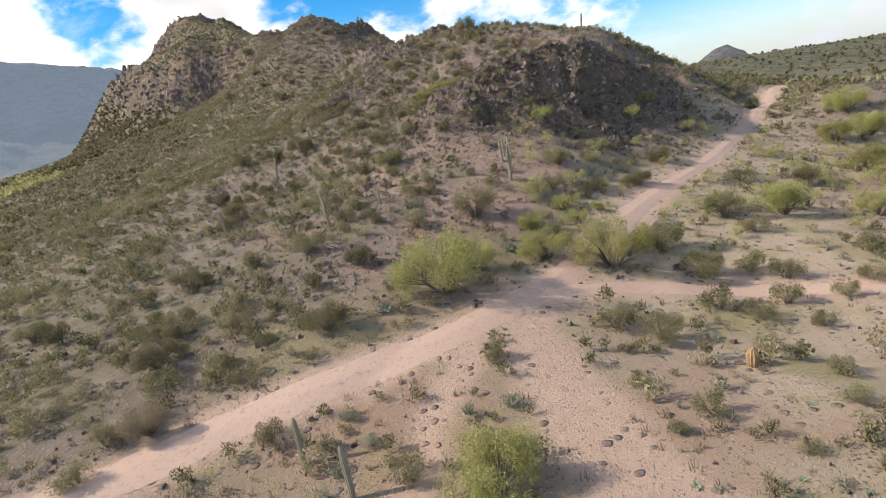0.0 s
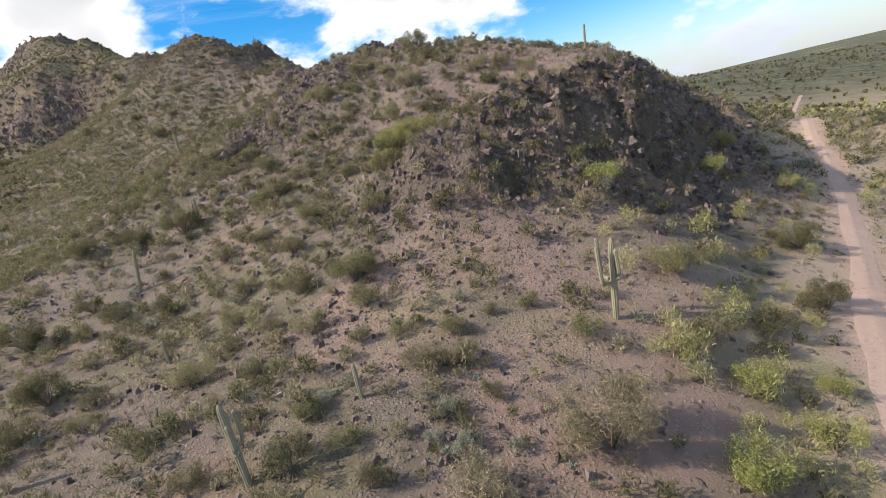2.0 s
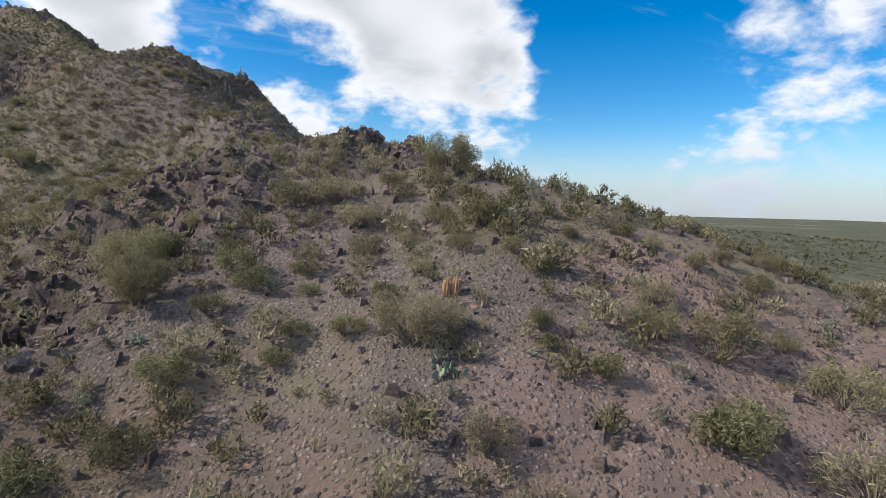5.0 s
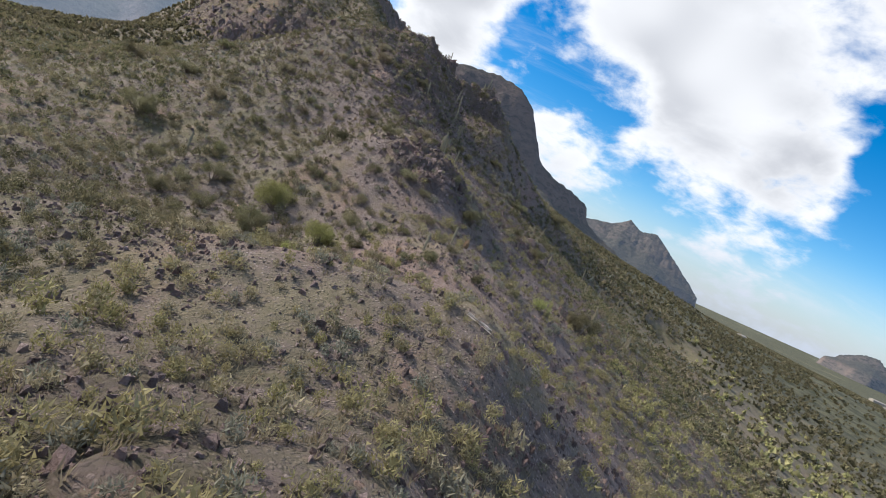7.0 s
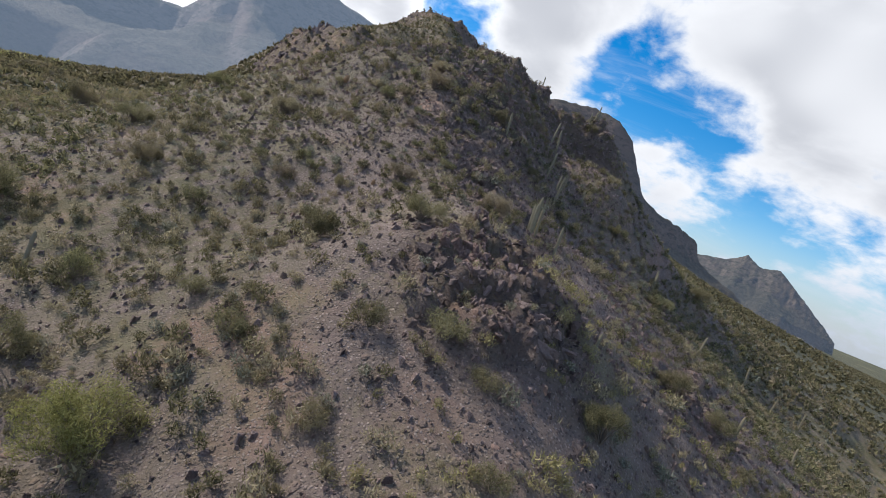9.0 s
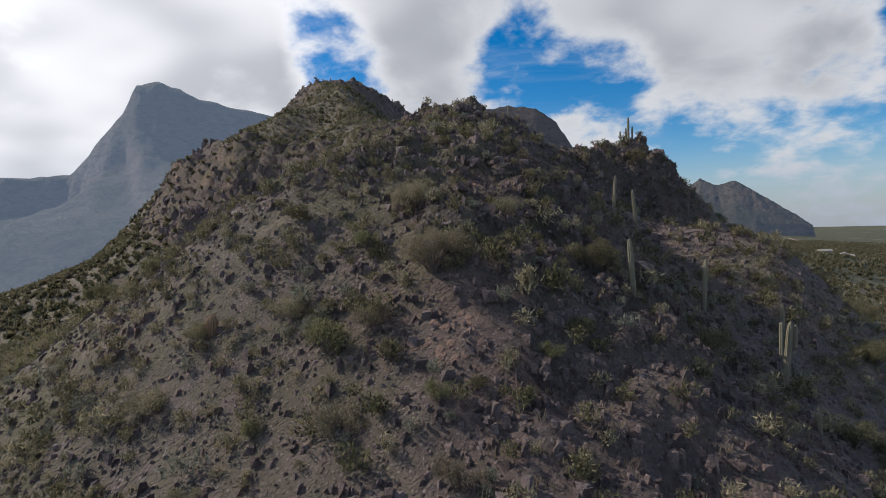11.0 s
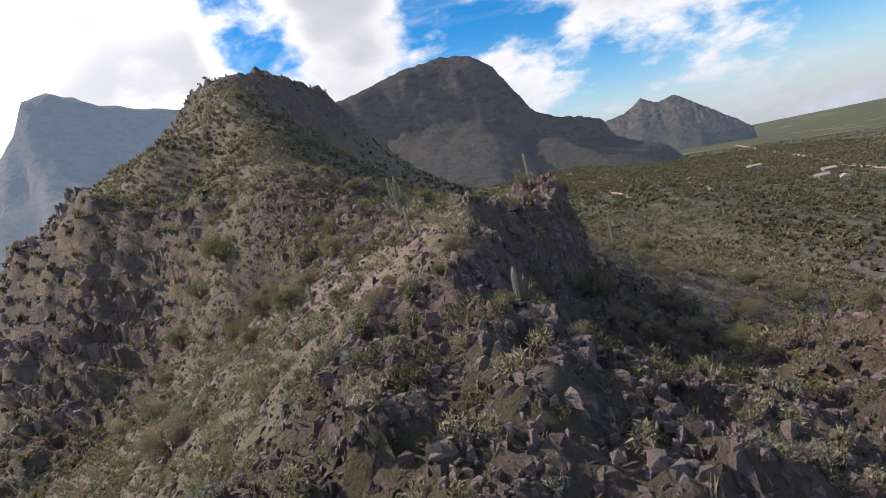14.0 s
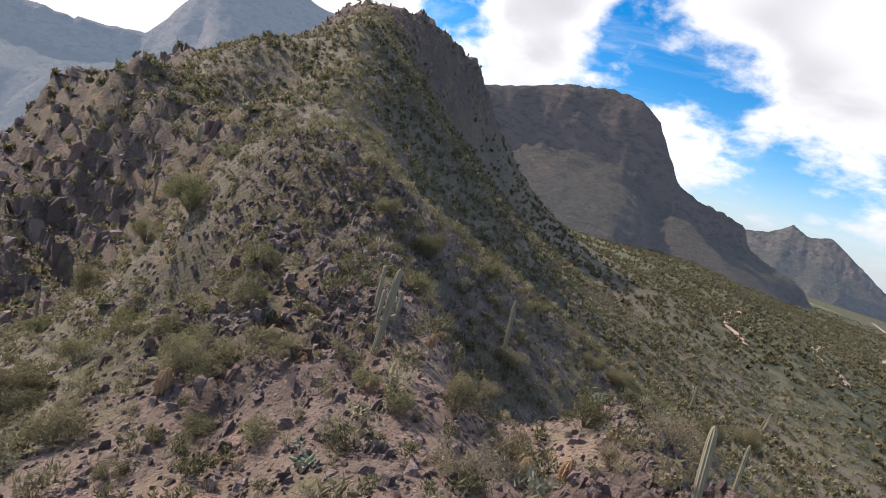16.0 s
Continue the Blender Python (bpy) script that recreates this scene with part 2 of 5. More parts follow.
def rock_mat(n, bsdf):
    pos = n.add("ShaderNodeNewGeometry").outputs["Position"]
    isl = n.add("ShaderNodeNewGeometry").outputs["Random Per Island"]
    rnd = n.add("ShaderNodeObjectInfo").outputs["Random"]
    c = n.mix(n.math("FRACT", n.math("ADD", isl, rnd)), rgb(0.090, 0.071, 0.070), rgb(0.350, 0.274, 0.258))
    c = n.mix(n.ramp(n.noise(pos, 0.12, 4.0, 0.6), 0.50, 0.70, 0.0, 0.6), c, rgb(0.300, 0.195, 0.170))
    c = n.mix(n.ramp(n.noise(pos, 2.2, 5.0, 0.75), 0.58, 0.78), c, rgb(0.38, 0.315, 0.285))
    c = n.mix(n.ramp(n.noise(pos, 7.0, 5.0, 0.8), 0.45, 0.62, 0.0, 0.35), c, rgb(0.125, 0.095, 0.086))
    c = n.mix(n.ramp(n.noise(pos, 5.0, 4.0, 0.75), 0.58, 0.74), c, rgb(0.060, 0.048, 0.045))
    set_in(n, bsdf, "Base Color", c)
    bump(n, bsdf, n.math("ADD", n.noise(pos, 3.0, 6.0, 0.75), n.math("MULTIPLY", n.noise(pos, 11.0, 4.0, 0.75), 0.5)), 1.0, 0.34)


def leaf_mat(dark, light, dry):
    def build(n, bsdf):
        pos = n.add("ShaderNodeNewGeometry").outputs["Position"]
        isl = n.add("ShaderNodeNewGeometry").outputs["Random Per Island"]
        rnd = n.add("ShaderNodeObjectInfo").outputs["Random"]
        c = n.mix(isl, rgb(*dark), rgb(*light))
        c = n.mix(n.ramp(n.noise(pos, 0.12, 3.0), 0.42, 0.66, 0.0, 0.7), c, rgb(*dry))
        hue = n.add("ShaderNodeHueSaturation", {"Hue": n.math("ADD", 0.485, n.math("MULTIPLY", rnd, 0.03)), "Saturation": 1.0, "Value": n.math("ADD", 0.85, n.math("MULTIPLY", rnd, 0.4)), "Color": c})
        set_in(n, bsdf, "Base Color", hue.outputs[0])
        bsdf.inputs["Roughness"].default_value = 0.75
        thin = n.add("ShaderNodeBsdfTranslucent", {"Color": hue.outputs[0]})
        both = n.add("ShaderNodeMixShader", (0.36, bsdf.outputs[0], thin.outputs[0]))
        out = [q for q in n.t.nodes if q.type == "OUTPUT_MATERIAL"][0]
        n.t.links.new(both.outputs[0], out.inputs[0])
    return build


def plain_mat(a, b, scale, rough=0.85):
    def build(n, bsdf):
        pos = n.add("ShaderNodeTexCoord").outputs["Object"]
        v = n.noise(pos, scale, 4.0, 0.65)
        set_in(n, bsdf, "Base Color", n.mix(v, rgb(*a), rgb(*b)))
        bsdf.inputs["Roughness"].default_value = rough
        bump(n, bsdf, v, 0.5, 0.03)
    return build


def mountain_mat(warm, cool, haze_glow):
    """Rock of a distant range; its emission stands in for the blue haze before it."""
    def build(n, bsdf):
        pos = n.add("ShaderNodeNewGeometry").outputs["Position"]
        nz = n.add("ShaderNodeSeparateXYZ", (n.add("ShaderNodeNewGeometry").outputs["Normal"],)).outputs[2]
        steep = n.ramp(nz, 0.30, 0.97, 1.0, 0.0)
        strat = n.add("ShaderNodeMapping", {"Vector": pos, "Scale": (1, 1, 2.2)}).outputs[0]
        c = n.mix(n.noise(strat, 0.018, 6.0, 0.7), rgb(*warm), rgb(*cool))
        c = n.mix(n.ramp(n.noise(strat, 0.05, 6.0, 0.7), 0.46, 0.64, 0.0, 0.85), c, rgb(0.052, 0.045, 0.040))
        c = n.mix(n.ramp(n.noise(pos, 0.006, 3.0, 0.5), 0.52, 0.62, 0.0, 0.55), c, rgb(warm[0] * 2.2, warm[1] * 1.9, warm[2] * 1.75))
        veg = n.mix(n.ramp(n.noise(pos, 0.16, 6.0, 0.85), 0.42, 0.58), rgb(0.022, 0.025, 0.018), rgb(0.062, 0.060, 0.040))
        c = n.mix(n.math("MULTIPLY", n.math("SUBTRACT", 1.0, steep), 0.8), c, veg)
        set_in(n, bsdf, "Base Color", c)
        set_in(n, bsdf, "Emission Color", rgb(*haze_glow))
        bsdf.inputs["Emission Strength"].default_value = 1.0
        bump(n, bsdf, n.noise(pos, 0.05, 9.0, 0.75), 1.0, 22.0)
    return build


GROUND = material("desert ground", ground_mat)
TRAIL = material("trail dirt", trail_mat)
ROCK = material("volcanic rock", rock_mat)
CREOSOTE = material("creosote leaves", leaf_mat((0.050, 0.051, 0.027), (0.238, 0.226, 0.120), (0.245, 0.216, 0.132)))
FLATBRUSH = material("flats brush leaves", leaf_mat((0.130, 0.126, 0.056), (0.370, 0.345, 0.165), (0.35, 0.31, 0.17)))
PALOVERDE = material("palo verde twigs", leaf_mat((0.130, 0.136, 0.044), (0.365, 0.365, 0.140), (0.35, 0.325, 0.155)))
BRITTLE = material("brittlebush leaves", leaf_mat((0.13, 0.14, 0.10), (0.33, 0.34, 0.27), (0.28, 0.27, 0.20)))
DRYBUSH = material("dry bursage", leaf_mat((0.120, 0.105, 0.068), (0.345, 0.300, 0.200), (0.29, 0.245, 0.165)))
WOOD = material("grey brush wood", plain_mat((0.12, 0.095, 0.075), (0.24, 0.20, 0.165), 6.0))
DEADWOOD = material("bleached cactus ribs", plain_mat((0.34, 0.29, 0.25), (0.55, 0.50, 0.45), 5.0))
SAGUARO = material("saguaro skin", plain_mat((0.170, 0.155, 0.105), (0.305, 0.275, 0.200), 3.0))
BARREL = material("barrel cactus spines", plain_mat((0.21, 0.13, 0.075), (0.38, 0.26, 0.16), 9.0))
CHOLLA = material("cholla spines", plain_mat((0.25, 0.26, 0.20), (0.42, 0.43, 0.34), 8.0))
PEAR = material("prickly pear pads", plain_mat((0.14, 0.20, 0.13), (0.25, 0.30, 0.22), 5.0))
WHITE = material("pale building paint", plain_mat((0.26, 0.24, 0.21), (0.38, 0.36, 0.32), 1.0))
# the third colour of each range is distance haze, added as emission
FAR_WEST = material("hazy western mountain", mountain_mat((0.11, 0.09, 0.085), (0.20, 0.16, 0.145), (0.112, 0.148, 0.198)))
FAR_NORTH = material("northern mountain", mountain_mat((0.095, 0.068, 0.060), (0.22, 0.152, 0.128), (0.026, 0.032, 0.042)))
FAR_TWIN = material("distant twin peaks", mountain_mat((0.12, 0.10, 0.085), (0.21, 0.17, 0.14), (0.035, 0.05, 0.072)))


# ---- terrain: crest lines with their slopes over a sloping plain ----
def smooth_step(a, b, v):
    u = np.clip((v - a) / (b - a), 0, 1)
    return u * u * (3 - 2 * u)


def hash2(i, j, seed):
    v = np.sin(i * 127.1 + j * 311.7 + seed * 74.7) * 43758.5453
    return v - np.floor(v)


def value_noise(x, y, seed):
    i, j = np.floor(x), np.floor(y)
    u, v = x - i, y - j
    u, v = u * u * u * (u * (u * 6 - 15) + 10), v * v * v * (v * (v * 6 - 15) + 10)
    a, b = hash2(i, j, seed), hash2(i + 1, j, seed)
    c, d = hash2(i, j + 1, seed), hash2(i + 1, j + 1, seed)
    return (a + (b - a) * u) * (1 - v) + (c + (d - c) * u) * v


def fractal(x, y, size, octaves, seed, rough=0.5):
    """Noise about zero, between -1 and 1, with lumps of that size."""
    total, amp, norm = 0.0, 1.0, 0.0
    for k in range(octaves):
        f = 2.03 ** k / size
        ca, sa = math.cos(0.7 * k + seed), math.sin(0.7 * k + seed)
        total = total + amp * (2 * value_noise((x * ca - y * sa) * f, (x * sa + y * ca) * f, seed + k) - 1)
        norm += amp
        amp *= rough
    return total / norm


# crest lines: x, y, height, width of the slope to the left and to the right
SOUTH_CREST = [(52, 84, 24.8, 13, 47.7), (45, 88, 30.4, 12.4, 42.1), (34, 97, 40.5, 45.7, 39.7), (20, 108, 46.8, 34.7, 42), (10, 122, 51.1, 48.6, 33.7), (10, 132, 49.9, 41, 27), (10, 142, 49.6, 68.7, 24.8), (9, 152, 52.6, 104.8, 27.1), (8, 162, 49.9, 104.3, 36), (3, 180, 52.6, 46.6, 46.8), (-8, 196, 60.7, 35.7, 47.4), (-20, 215, 68.3, 52.8, 56.9)]
NORTH_CREST = [(-32, 234, 83.1, 48.7, 76.5), (-36, 252, 87.8, 48.9, 43.5), (-38, 270, 91.3, 47.7, 24.3), (-43, 286, 92.4, 58.6, 19.7), (-52, 302, 95.7, 52.2, 20.9), (-68, 318, 94.9, 32.5, 28.9), (-88, 345, 108.1, 28.2, 46.1), (-108, 375, 122.9, 27.6, 59.2), (-135, 415, 138.5, 39.5, 58.4), (-160, 455, 156.7, 62.3, 61.1), (-157, 480, 162.8, 53.2, 63.1), (-138, 507, 153.4, 40.7, 34.9), (-125, 530, 125.5, 35.5, 32.3)]
SOUTH_BROW = [(-4, 76, 28.7, 37.1, 11), (5, 74, 34.9, 36.5, 10.2), (13, 74, 36.4, 32.2, 6.9), (23, 76, 37.4, 23.4, 6.4), (33, 80, 31.2, 25.7, 8.5), (42, 88, 26.7, 27, 8.7)]
EAST_SPUR = [(-35, 256, 80, 62.1, 15.1), (-24, 264, 83.4, 67.4, 16.7), (-14, 268, 84.5, 40.7, 14.2)]
EAST_SHELF = [(-37, 274, 85.6, 23.9, 10.6), (-32, 287, 93.1, 23.8, 20.1), (-36, 299, 93.6, 19.6, 10.6)]
WEST_WALL = [(-68, 318, 96.8, 17.1, 109.3), (-84, 322, 94.5, 14.3, 60.3), (-102, 331, 98.4, 15.4, 44), (-122, 336, 104.8, 20.8, 43.8), (-150, 342, 96.5, 15.4, 31.9), (-172, 360, 98.3, 15.8, 29.2)]
UPPER_SHELF = [(-108, 375, 118.4, 24.7, 25.4), (-128, 372, 120.2, 48.2, 24.3), (-165, 390, 117.9, 27.7, 23.7), (-200, 400, 112.4, 28, 23.3)]
RIDGES = [SOUTH_CREST + NORTH_CREST, SOUTH_BROW, EAST_SPUR, EAST_SHELF, WEST_WALL, UPPER_SHELF]
# swells and hollows on the slopes: x, y, height, radius
SWELLS = [(67, 305, -4.4, 9), (-15, 279, 3, 9), (-31, 158, 2.8, 9), (-6, 248, 2.8, 9), (-14, 244, -2.1, 9), (-50, 106, -2.9, 20), (-10, 166, -2.8, 9), (55, 85, -2.5, 9), (60, 500, -2.6, 30), (-6, 248, 2.1, 9), (-24, 80, -2, 14), (-9, 269, -0.8, 9), (-15, 279, 1.7, 9), (16, 28, -1.8, 9), (0, 0, 1.8, 30), (-14, 244, -1.4, 9), (-6, 99, 1.8, 9), (-108, 328, -1.5, 9), (60, 20, 1.9, 9), (-6, 248, 1.5, 9), (-125, 520, -1.3, 14), (-23, 171, -1.8, 9), (-5, 192, 1.7, 9), (-54, 171, 1.7, 9)]
KNOLLS = [(-24, 218, 2.0, 9), (-17, 222, 1.2, 6), (-25, 232, 1.0, 7), (-81, 313, 4.0, 8), (-70, 313, 1.5, 7), (-99, 343, 4.0, 12), (-162, 352, 3.5, 12), (-16, 254, 1.6, 6), (-16, 271, 1.6, 7), (5, 173, 0.9, 9)]
HOLLOWS = [(67, 305, -1.6, 9), (18, 40, -1.4, 9), (-201, 398, -1.5, 9), (-35, 276, -0.5, 20), (-163, 453, -1.2, 9), (31, 86, 1.3, 9), (-14, 244, -1, 9), (-24, 241, 1.1, 9), (-101, 336, 1.2, 9), (-17, 68, -1.1, 9), (-120, 150, -1.3, 9), (11, 114, -0.7, 9), (-6, 248, 1, 9), (-14, 244, -1, 9), (-4, 34, 0.9, 9), (25, 240, -1.1, 9)]


# broken edges, past which the land to the right of the line drops: x, y, drop
LEDGES = [[(-38, 266, 0), (-36, 274, 4.5), (-33.6, 283, 6.5), (-32.0, 290, 6.5), (-33.5, 297, 4), (-37, 303, 0)],
          [(-82, 312, 0), (-73, 309.5, 5), (-65, 305, 5), (-57, 301, 0)]]


def ledge_drop(x, y):
    total = np.zeros(np.shape(x))
    wx, wy = x + 1.3 * fractal(x, y, 5, 3, 83), y + 1.3 * fractal(x, y, 5, 3, 85)
    for line in LEDGES:
        best, off, drop = np.full(np.shape(x), 1e9), np.zeros(np.shape(x)), np.zeros(np.shape(x))
        for (x0, y0, h0), (x1, y1, h1) in zip(line[:-1], line[1:]):
            dx, dy = x1 - x0, y1 - y0
            length = math.hypot(dx, dy)
            u = np.clip(((wx - x0) * dx + (wy - y0) * dy) / length ** 2, 0, 1)
            d = np.hypot(wx - x0 - u * dx, wy - y0 - u * dy)
            near = d < best
            side = (dy * (wx - x0) - dx * (wy - y0)) / length
            best, off, drop = np.where(near, d, best), np.where(near, np.sign(side) * d, off), np.where(near, h0 + u * (h1 - h0), drop)
        total = total + drop * smooth_step(-0.2, 1.6, off) * np.exp(-np.maximum(off - 1.6, 0) / 9)
    return total


def plain_height(x, y):
    return 12.89 + 0.1187 * np.clip(y, -200, 500) + -0.0031 * np.clip(y - 500, 0, 400) - 0.1925 * np.clip(x - 15, 0, 150) + 0.0195 * np.clip(-x - 15, 0, 150) - 0.30 * np.clip(-x - 190, 0, 260) - 0.06 * np.clip(x - 165, 0, 700)


def ridge_field(x, y, crest):
    """Height of the nearest stretch of crest, and the distance from it in widths of its slope."""
    total, top, off = np.zeros(x.shape), np.zeros(x.shape), np.zeros(x.shape)
    for (x0, y0, z0, l0, r0), (x1, y1, z1, l1, r1) in zip(crest[:-1], crest[1:]):
        dx, dy = x1 - x0, y1 - y0
        length = math.hypot(dx, dy)
        u = np.clip(((x - x0) * dx + (y - y0) * dy) / length ** 2, 0, 1)
        d = np.hypot(x - x0 - u * dx, y - y0 - u * dy)
        left = smooth_step(-1, 1, (dx * (y - y0) - dy * (x - x0)) / length / (0.35 * d + 5))
        w = (d + 2.0) ** -6 * length
        total, top = total + w, top + w * (z0 + u * (z1 - z0))
        off = off + w * d / ((l0 + u * (l1 - l0)) * left + (r0 + u * (r1 - r0)) * (1 - left))
    return top / total, off / total


def base_height(x, y):
    """The land without its small relief."""
    base, total = plain_height(x, y), 0.0
    for crest in RIDGES:
        top, q = ridge_field(x, y, crest)
        total = total + (np.maximum(top - base, 0) * np.exp(-(np.sqrt(q * q + 0.0484) - 0.22))) ** 6
    z = base + (total + 1e-9) ** (1 / 6)
    for px, py, dz, rad in SWELLS + HOLLOWS + KNOLLS:
        z = z + dz * np.exp(-((x - px) ** 2 + (y - py) ** 2) / rad ** 2)
    return z


# ---- trails ----
MAIN_TRAIL = [(240, 262), (167, 198), (90, 121), (61, 91.5), (47, 75.8), (33, 62), (23.5, 53.3), (15.3, 45), (8.6, 37.5), (4.2, 32.8), (0.3, 30), (-3.8, 28), (-8.2, 26.3), (-12.7, 24.5), (-16.3, 22.8), (-30, 17), (-60, 6)]
EAST_TRAIL = [(3.5, 32.6), (9.7, 34.6), (15, 34), (20.5, 33.1), (26.6, 30.7), (45, 26), (80, 18)]
SOUTH_TRAIL = [(5.5, 34), (4.1, 30), (3.9, 25.7), (4.4, 21.8), (4.8, 18.5), (5.4, 15), (6.5, 5), (9, -20)]
SIDE_TRAIL = [(1.6, 30.3), (0.2, 27.2), (-1.3, 24.8), (-2.2, 22.5), (-3.2, 18)]
TRAILS = [(MAIN_TRAIL[:7], 1.6), (MAIN_TRAIL[6:], 2.4), (EAST_TRAIL, 2.1), (SOUTH_TRAIL, 2.6), (SIDE_TRAIL, 0.7)]


def trail_distance(x, y):
    """Metres outside the edge of the nearest trail."""
    best = np.full(np.shape(x), 1e3)
    for pts, width in TRAILS:
        for (x0, y0), (x1, y1) in zip(pts[:-1], pts[1:]):
            dx, dy = x1 - x0, y1 - y0
            u = np.clip(((x - x0) * dx + (y - y0) * dy) / (dx * dx + dy * dy), 0, 1)
            best = np.minimum(best, np.hypot(x - x0 - u * dx, y - y0 - u * dy) - width / 2)
    return best


# rocky places: x, y, radius, amount
OUTCROPS = [(12, 68.5, 6, 1.0), (22, 70.5, 7, 1.0), (33, 76.5, 7, 1.0), (2, 72, 4, 0.6), (-34.5, 282, 4, 1.0), (-33.5, 290, 4, 1.0), (43, 88, 5, 0.5), (-8, 101, 6, 0.9), (-3, 113, 6, 0.8), (10, 122, 7, 0.7), (-4, 192, 6, 1.0),
            (-35, 254, 8, 1.0), (-16, 268, 9, 1.0), (-29, 283, 5, 1.0), (-34, 274, 4, 0.8), (-54, 294, 6, 0.8), (-66, 314, 9, 1.0), (-60, 306, 6, 0.7), (-24, 228, 7, 0.8), (-36, 232, 6, 0.7), (-47, 250, 8, 0.7),
            (-27, 240, 15, 0.42), (-22, 222, 12, 0.42), (-35, 262, 9, 0.6)]
CLIFFS = [(-112, 320, 16, 1.0), (-130, 326, 14, 1.0), (-95, 322, 10, 0.8), (-150, 336, 12, 1.0), (-165, 352, 12, 1.0), (-150, 470, 30, 1.0), (-165, 450, 22, 1.0), (-138, 505, 20, 1.0), (-185, 392, 14, 1.0)]


def cliffs(x, y):
    r = np.zeros(x.shape)
    for px, py, rad, amount in CLIFFS:
        r = np.maximum(r, amount * np.exp(-(((x - px) ** 2 + (y - py) ** 2) / rad ** 2) ** 2 * 0.7))
    return r


def rockiness(x, y):
    r = np.zeros(x.shape)
    for px, py, rad, amount in OUTCROPS + CLIFFS:
        d2 = ((x - px) ** 2 + (y - py) ** 2) / rad ** 2
        r = np.maximum(r, amount * np.exp(-d2 * d2 * 0.7))
    r = r + 0.55 * smooth_step(0.05, 0.5, fractal(x, y, 26, 4, 5)) * r + 0.45 * smooth_step(0.15, 0.55, fractal(x, y, 19, 4, 9))
    return np.clip(r * (1 - 0.85 * bare_ground(x, y) * smooth_step(200, 150, y)), 0, 1)


# open pinkish ground with few plants: x, y, radius
OPEN = [(15, 80, 6), (8, 81, 4), (19, 87, 6), (14, 90, 5), (-42, 285, 12), (-40, 271, 7), (-46, 297, 7), (5, 166, 9), (0, 158, 7), (-3, 60, 6), (10, 60, 7), (5, 51, 6), (22, 96, 7)]


def bare_ground(x, y):
    r = np.zeros(x.shape)
    for px, py, rad in OPEN:
        r = np.maximum(r, np.exp(-(((x - px) ** 2 + (y - py) ** 2) / rad ** 2) ** 1.5))
    return smooth_step(0.15, 0.7, r + 0.3 * fractal(x, y, 6, 3, 75) * (r > 0.02))


def hills_only(x, y):
    """1 on the hills, 0 out on the flats."""
    return smooth_step(1.5, 9, base_height(x, y) - plain_height(x, y))


def blocks_of(x, y, size, seed):
    """Uneven cells, each standing at its own height, with warped sides."""
    wx, wy = x + 0.45 * size * fractal(x, y, size * 1.7, 2, seed), y + 0.45 * size * fractal(x, y, size * 1.7, 2, seed + 5)
    ca, sa = math.cos(seed), math.sin(seed)
    return hash2(np.floor((wx * ca - wy * sa) / size), np.floor((wx * sa + wy * ca) / size), seed) - 0.5


def land(x, y):
    """Height of the ground with its relief."""
    x, y = np.asarray(x, float), np.asarray(y, float)
    z = base_height(x, y)
    hill, rock = smooth_step(1.5, 9, z - plain_height(x, y)), rockiness(x, y)
    hill = hill * smooth_step(-0.5, 3.0, trail_distance(x, y))      # trodden smooth along the trails
    z = z + hill * (0.9 * fractal(x, y, 17, 3, 2) + 0.28 * fractal(x, y, 3.3, 3, 4))
    z = z + (1 - hill) * 0.35 * fractal(x, y, 30, 4, 6)
    # outcrops stand in broken steps
    blocks = fractal(x, y, 5.5, 3, 11)
    step = 1.7
    q = (z + 1.3 * blocks) / step
    terr = (np.floor(q) + smooth_step(0.62, 0.98, q - np.floor(q))) * step - 1.3 * blocks
    crag = np.abs(fractal(x, y, 3.4, 4, 13, 0.6))
    z = z + rock * hill * (0.8 * (terr - z) + 1.5 * (crag - 0.15) + 0.7 * fractal(x, y, 7, 2, 15))
    z = z + smooth_step(0.25, 0.6, rock) * hill * (1.4 * blocks_of(x, y, 3.1, 3) + 0.6 * blocks_of(x, y, 1.4, 6) + 0.25 * blocks_of(x, y, 0.8, 8))
    wall = cliffs(x, y)
    z = z + wall * (5.0 * (np.abs(fractal(x, y, 17, 4, 27, 0.55)) - 0.2) + 0.9 * (np.floor(z / 3.1 + 0.6 * blocks) * 3.1 + 1.5 - z))
    z = z - ledge_drop(x, y)
    z = z + hill * (1 - rock) * 0.16 * np.abs(fractal(x, y, 1.7, 2, 19))
    return z


def height(x, y):
    return float(land(np.array([x]), np.array([y]))[0])


def mesh_from_arrays(name, verts, faces, mats=(), index=None, smooth=False):
    """A mesh from an array of places and an array of faces with one number of corners."""
    verts, faces = np.ascontiguousarray(verts, np.float32), np.ascontiguousarray(faces, np.int32)
    m = bpy.data.meshes.new(name)
    k = faces.shape[1]
    m.vertices.add(len(verts))
    m.vertices.foreach_set("co", verts.ravel())
    m.loops.add(faces.size)
    m.loops.foreach_set("vertex_index", faces.ravel())
    m.polygons.add(len(faces))
    m.polygons.foreach_set("loop_start", np.arange(0, faces.size, k, dtype=np.int32))
    for mat in mats:
        m.materials.append(mat)
    m.polygons.foreach_set("use_smooth", np.full(len(faces), smooth))
    m.update(calc_edges=True)
    return m


def grid_mesh(name, xs, ys, fn, mats):
    gx, gy = np.meshgrid(xs, ys)
    z = fn(gx, gy)
    verts = np.stack([gx, gy, z], -1).reshape(-1, 3)
    nx, ny = len(xs), len(ys)
    i = (np.arange(ny - 1)[:, None] * nx + np.arange(nx - 1)[None]).ravel()
    return mesh_from_arrays(name, verts, np.stack([i, i + 1, i + nx + 1, i + nx], 1), mats, smooth=True), gx, gy


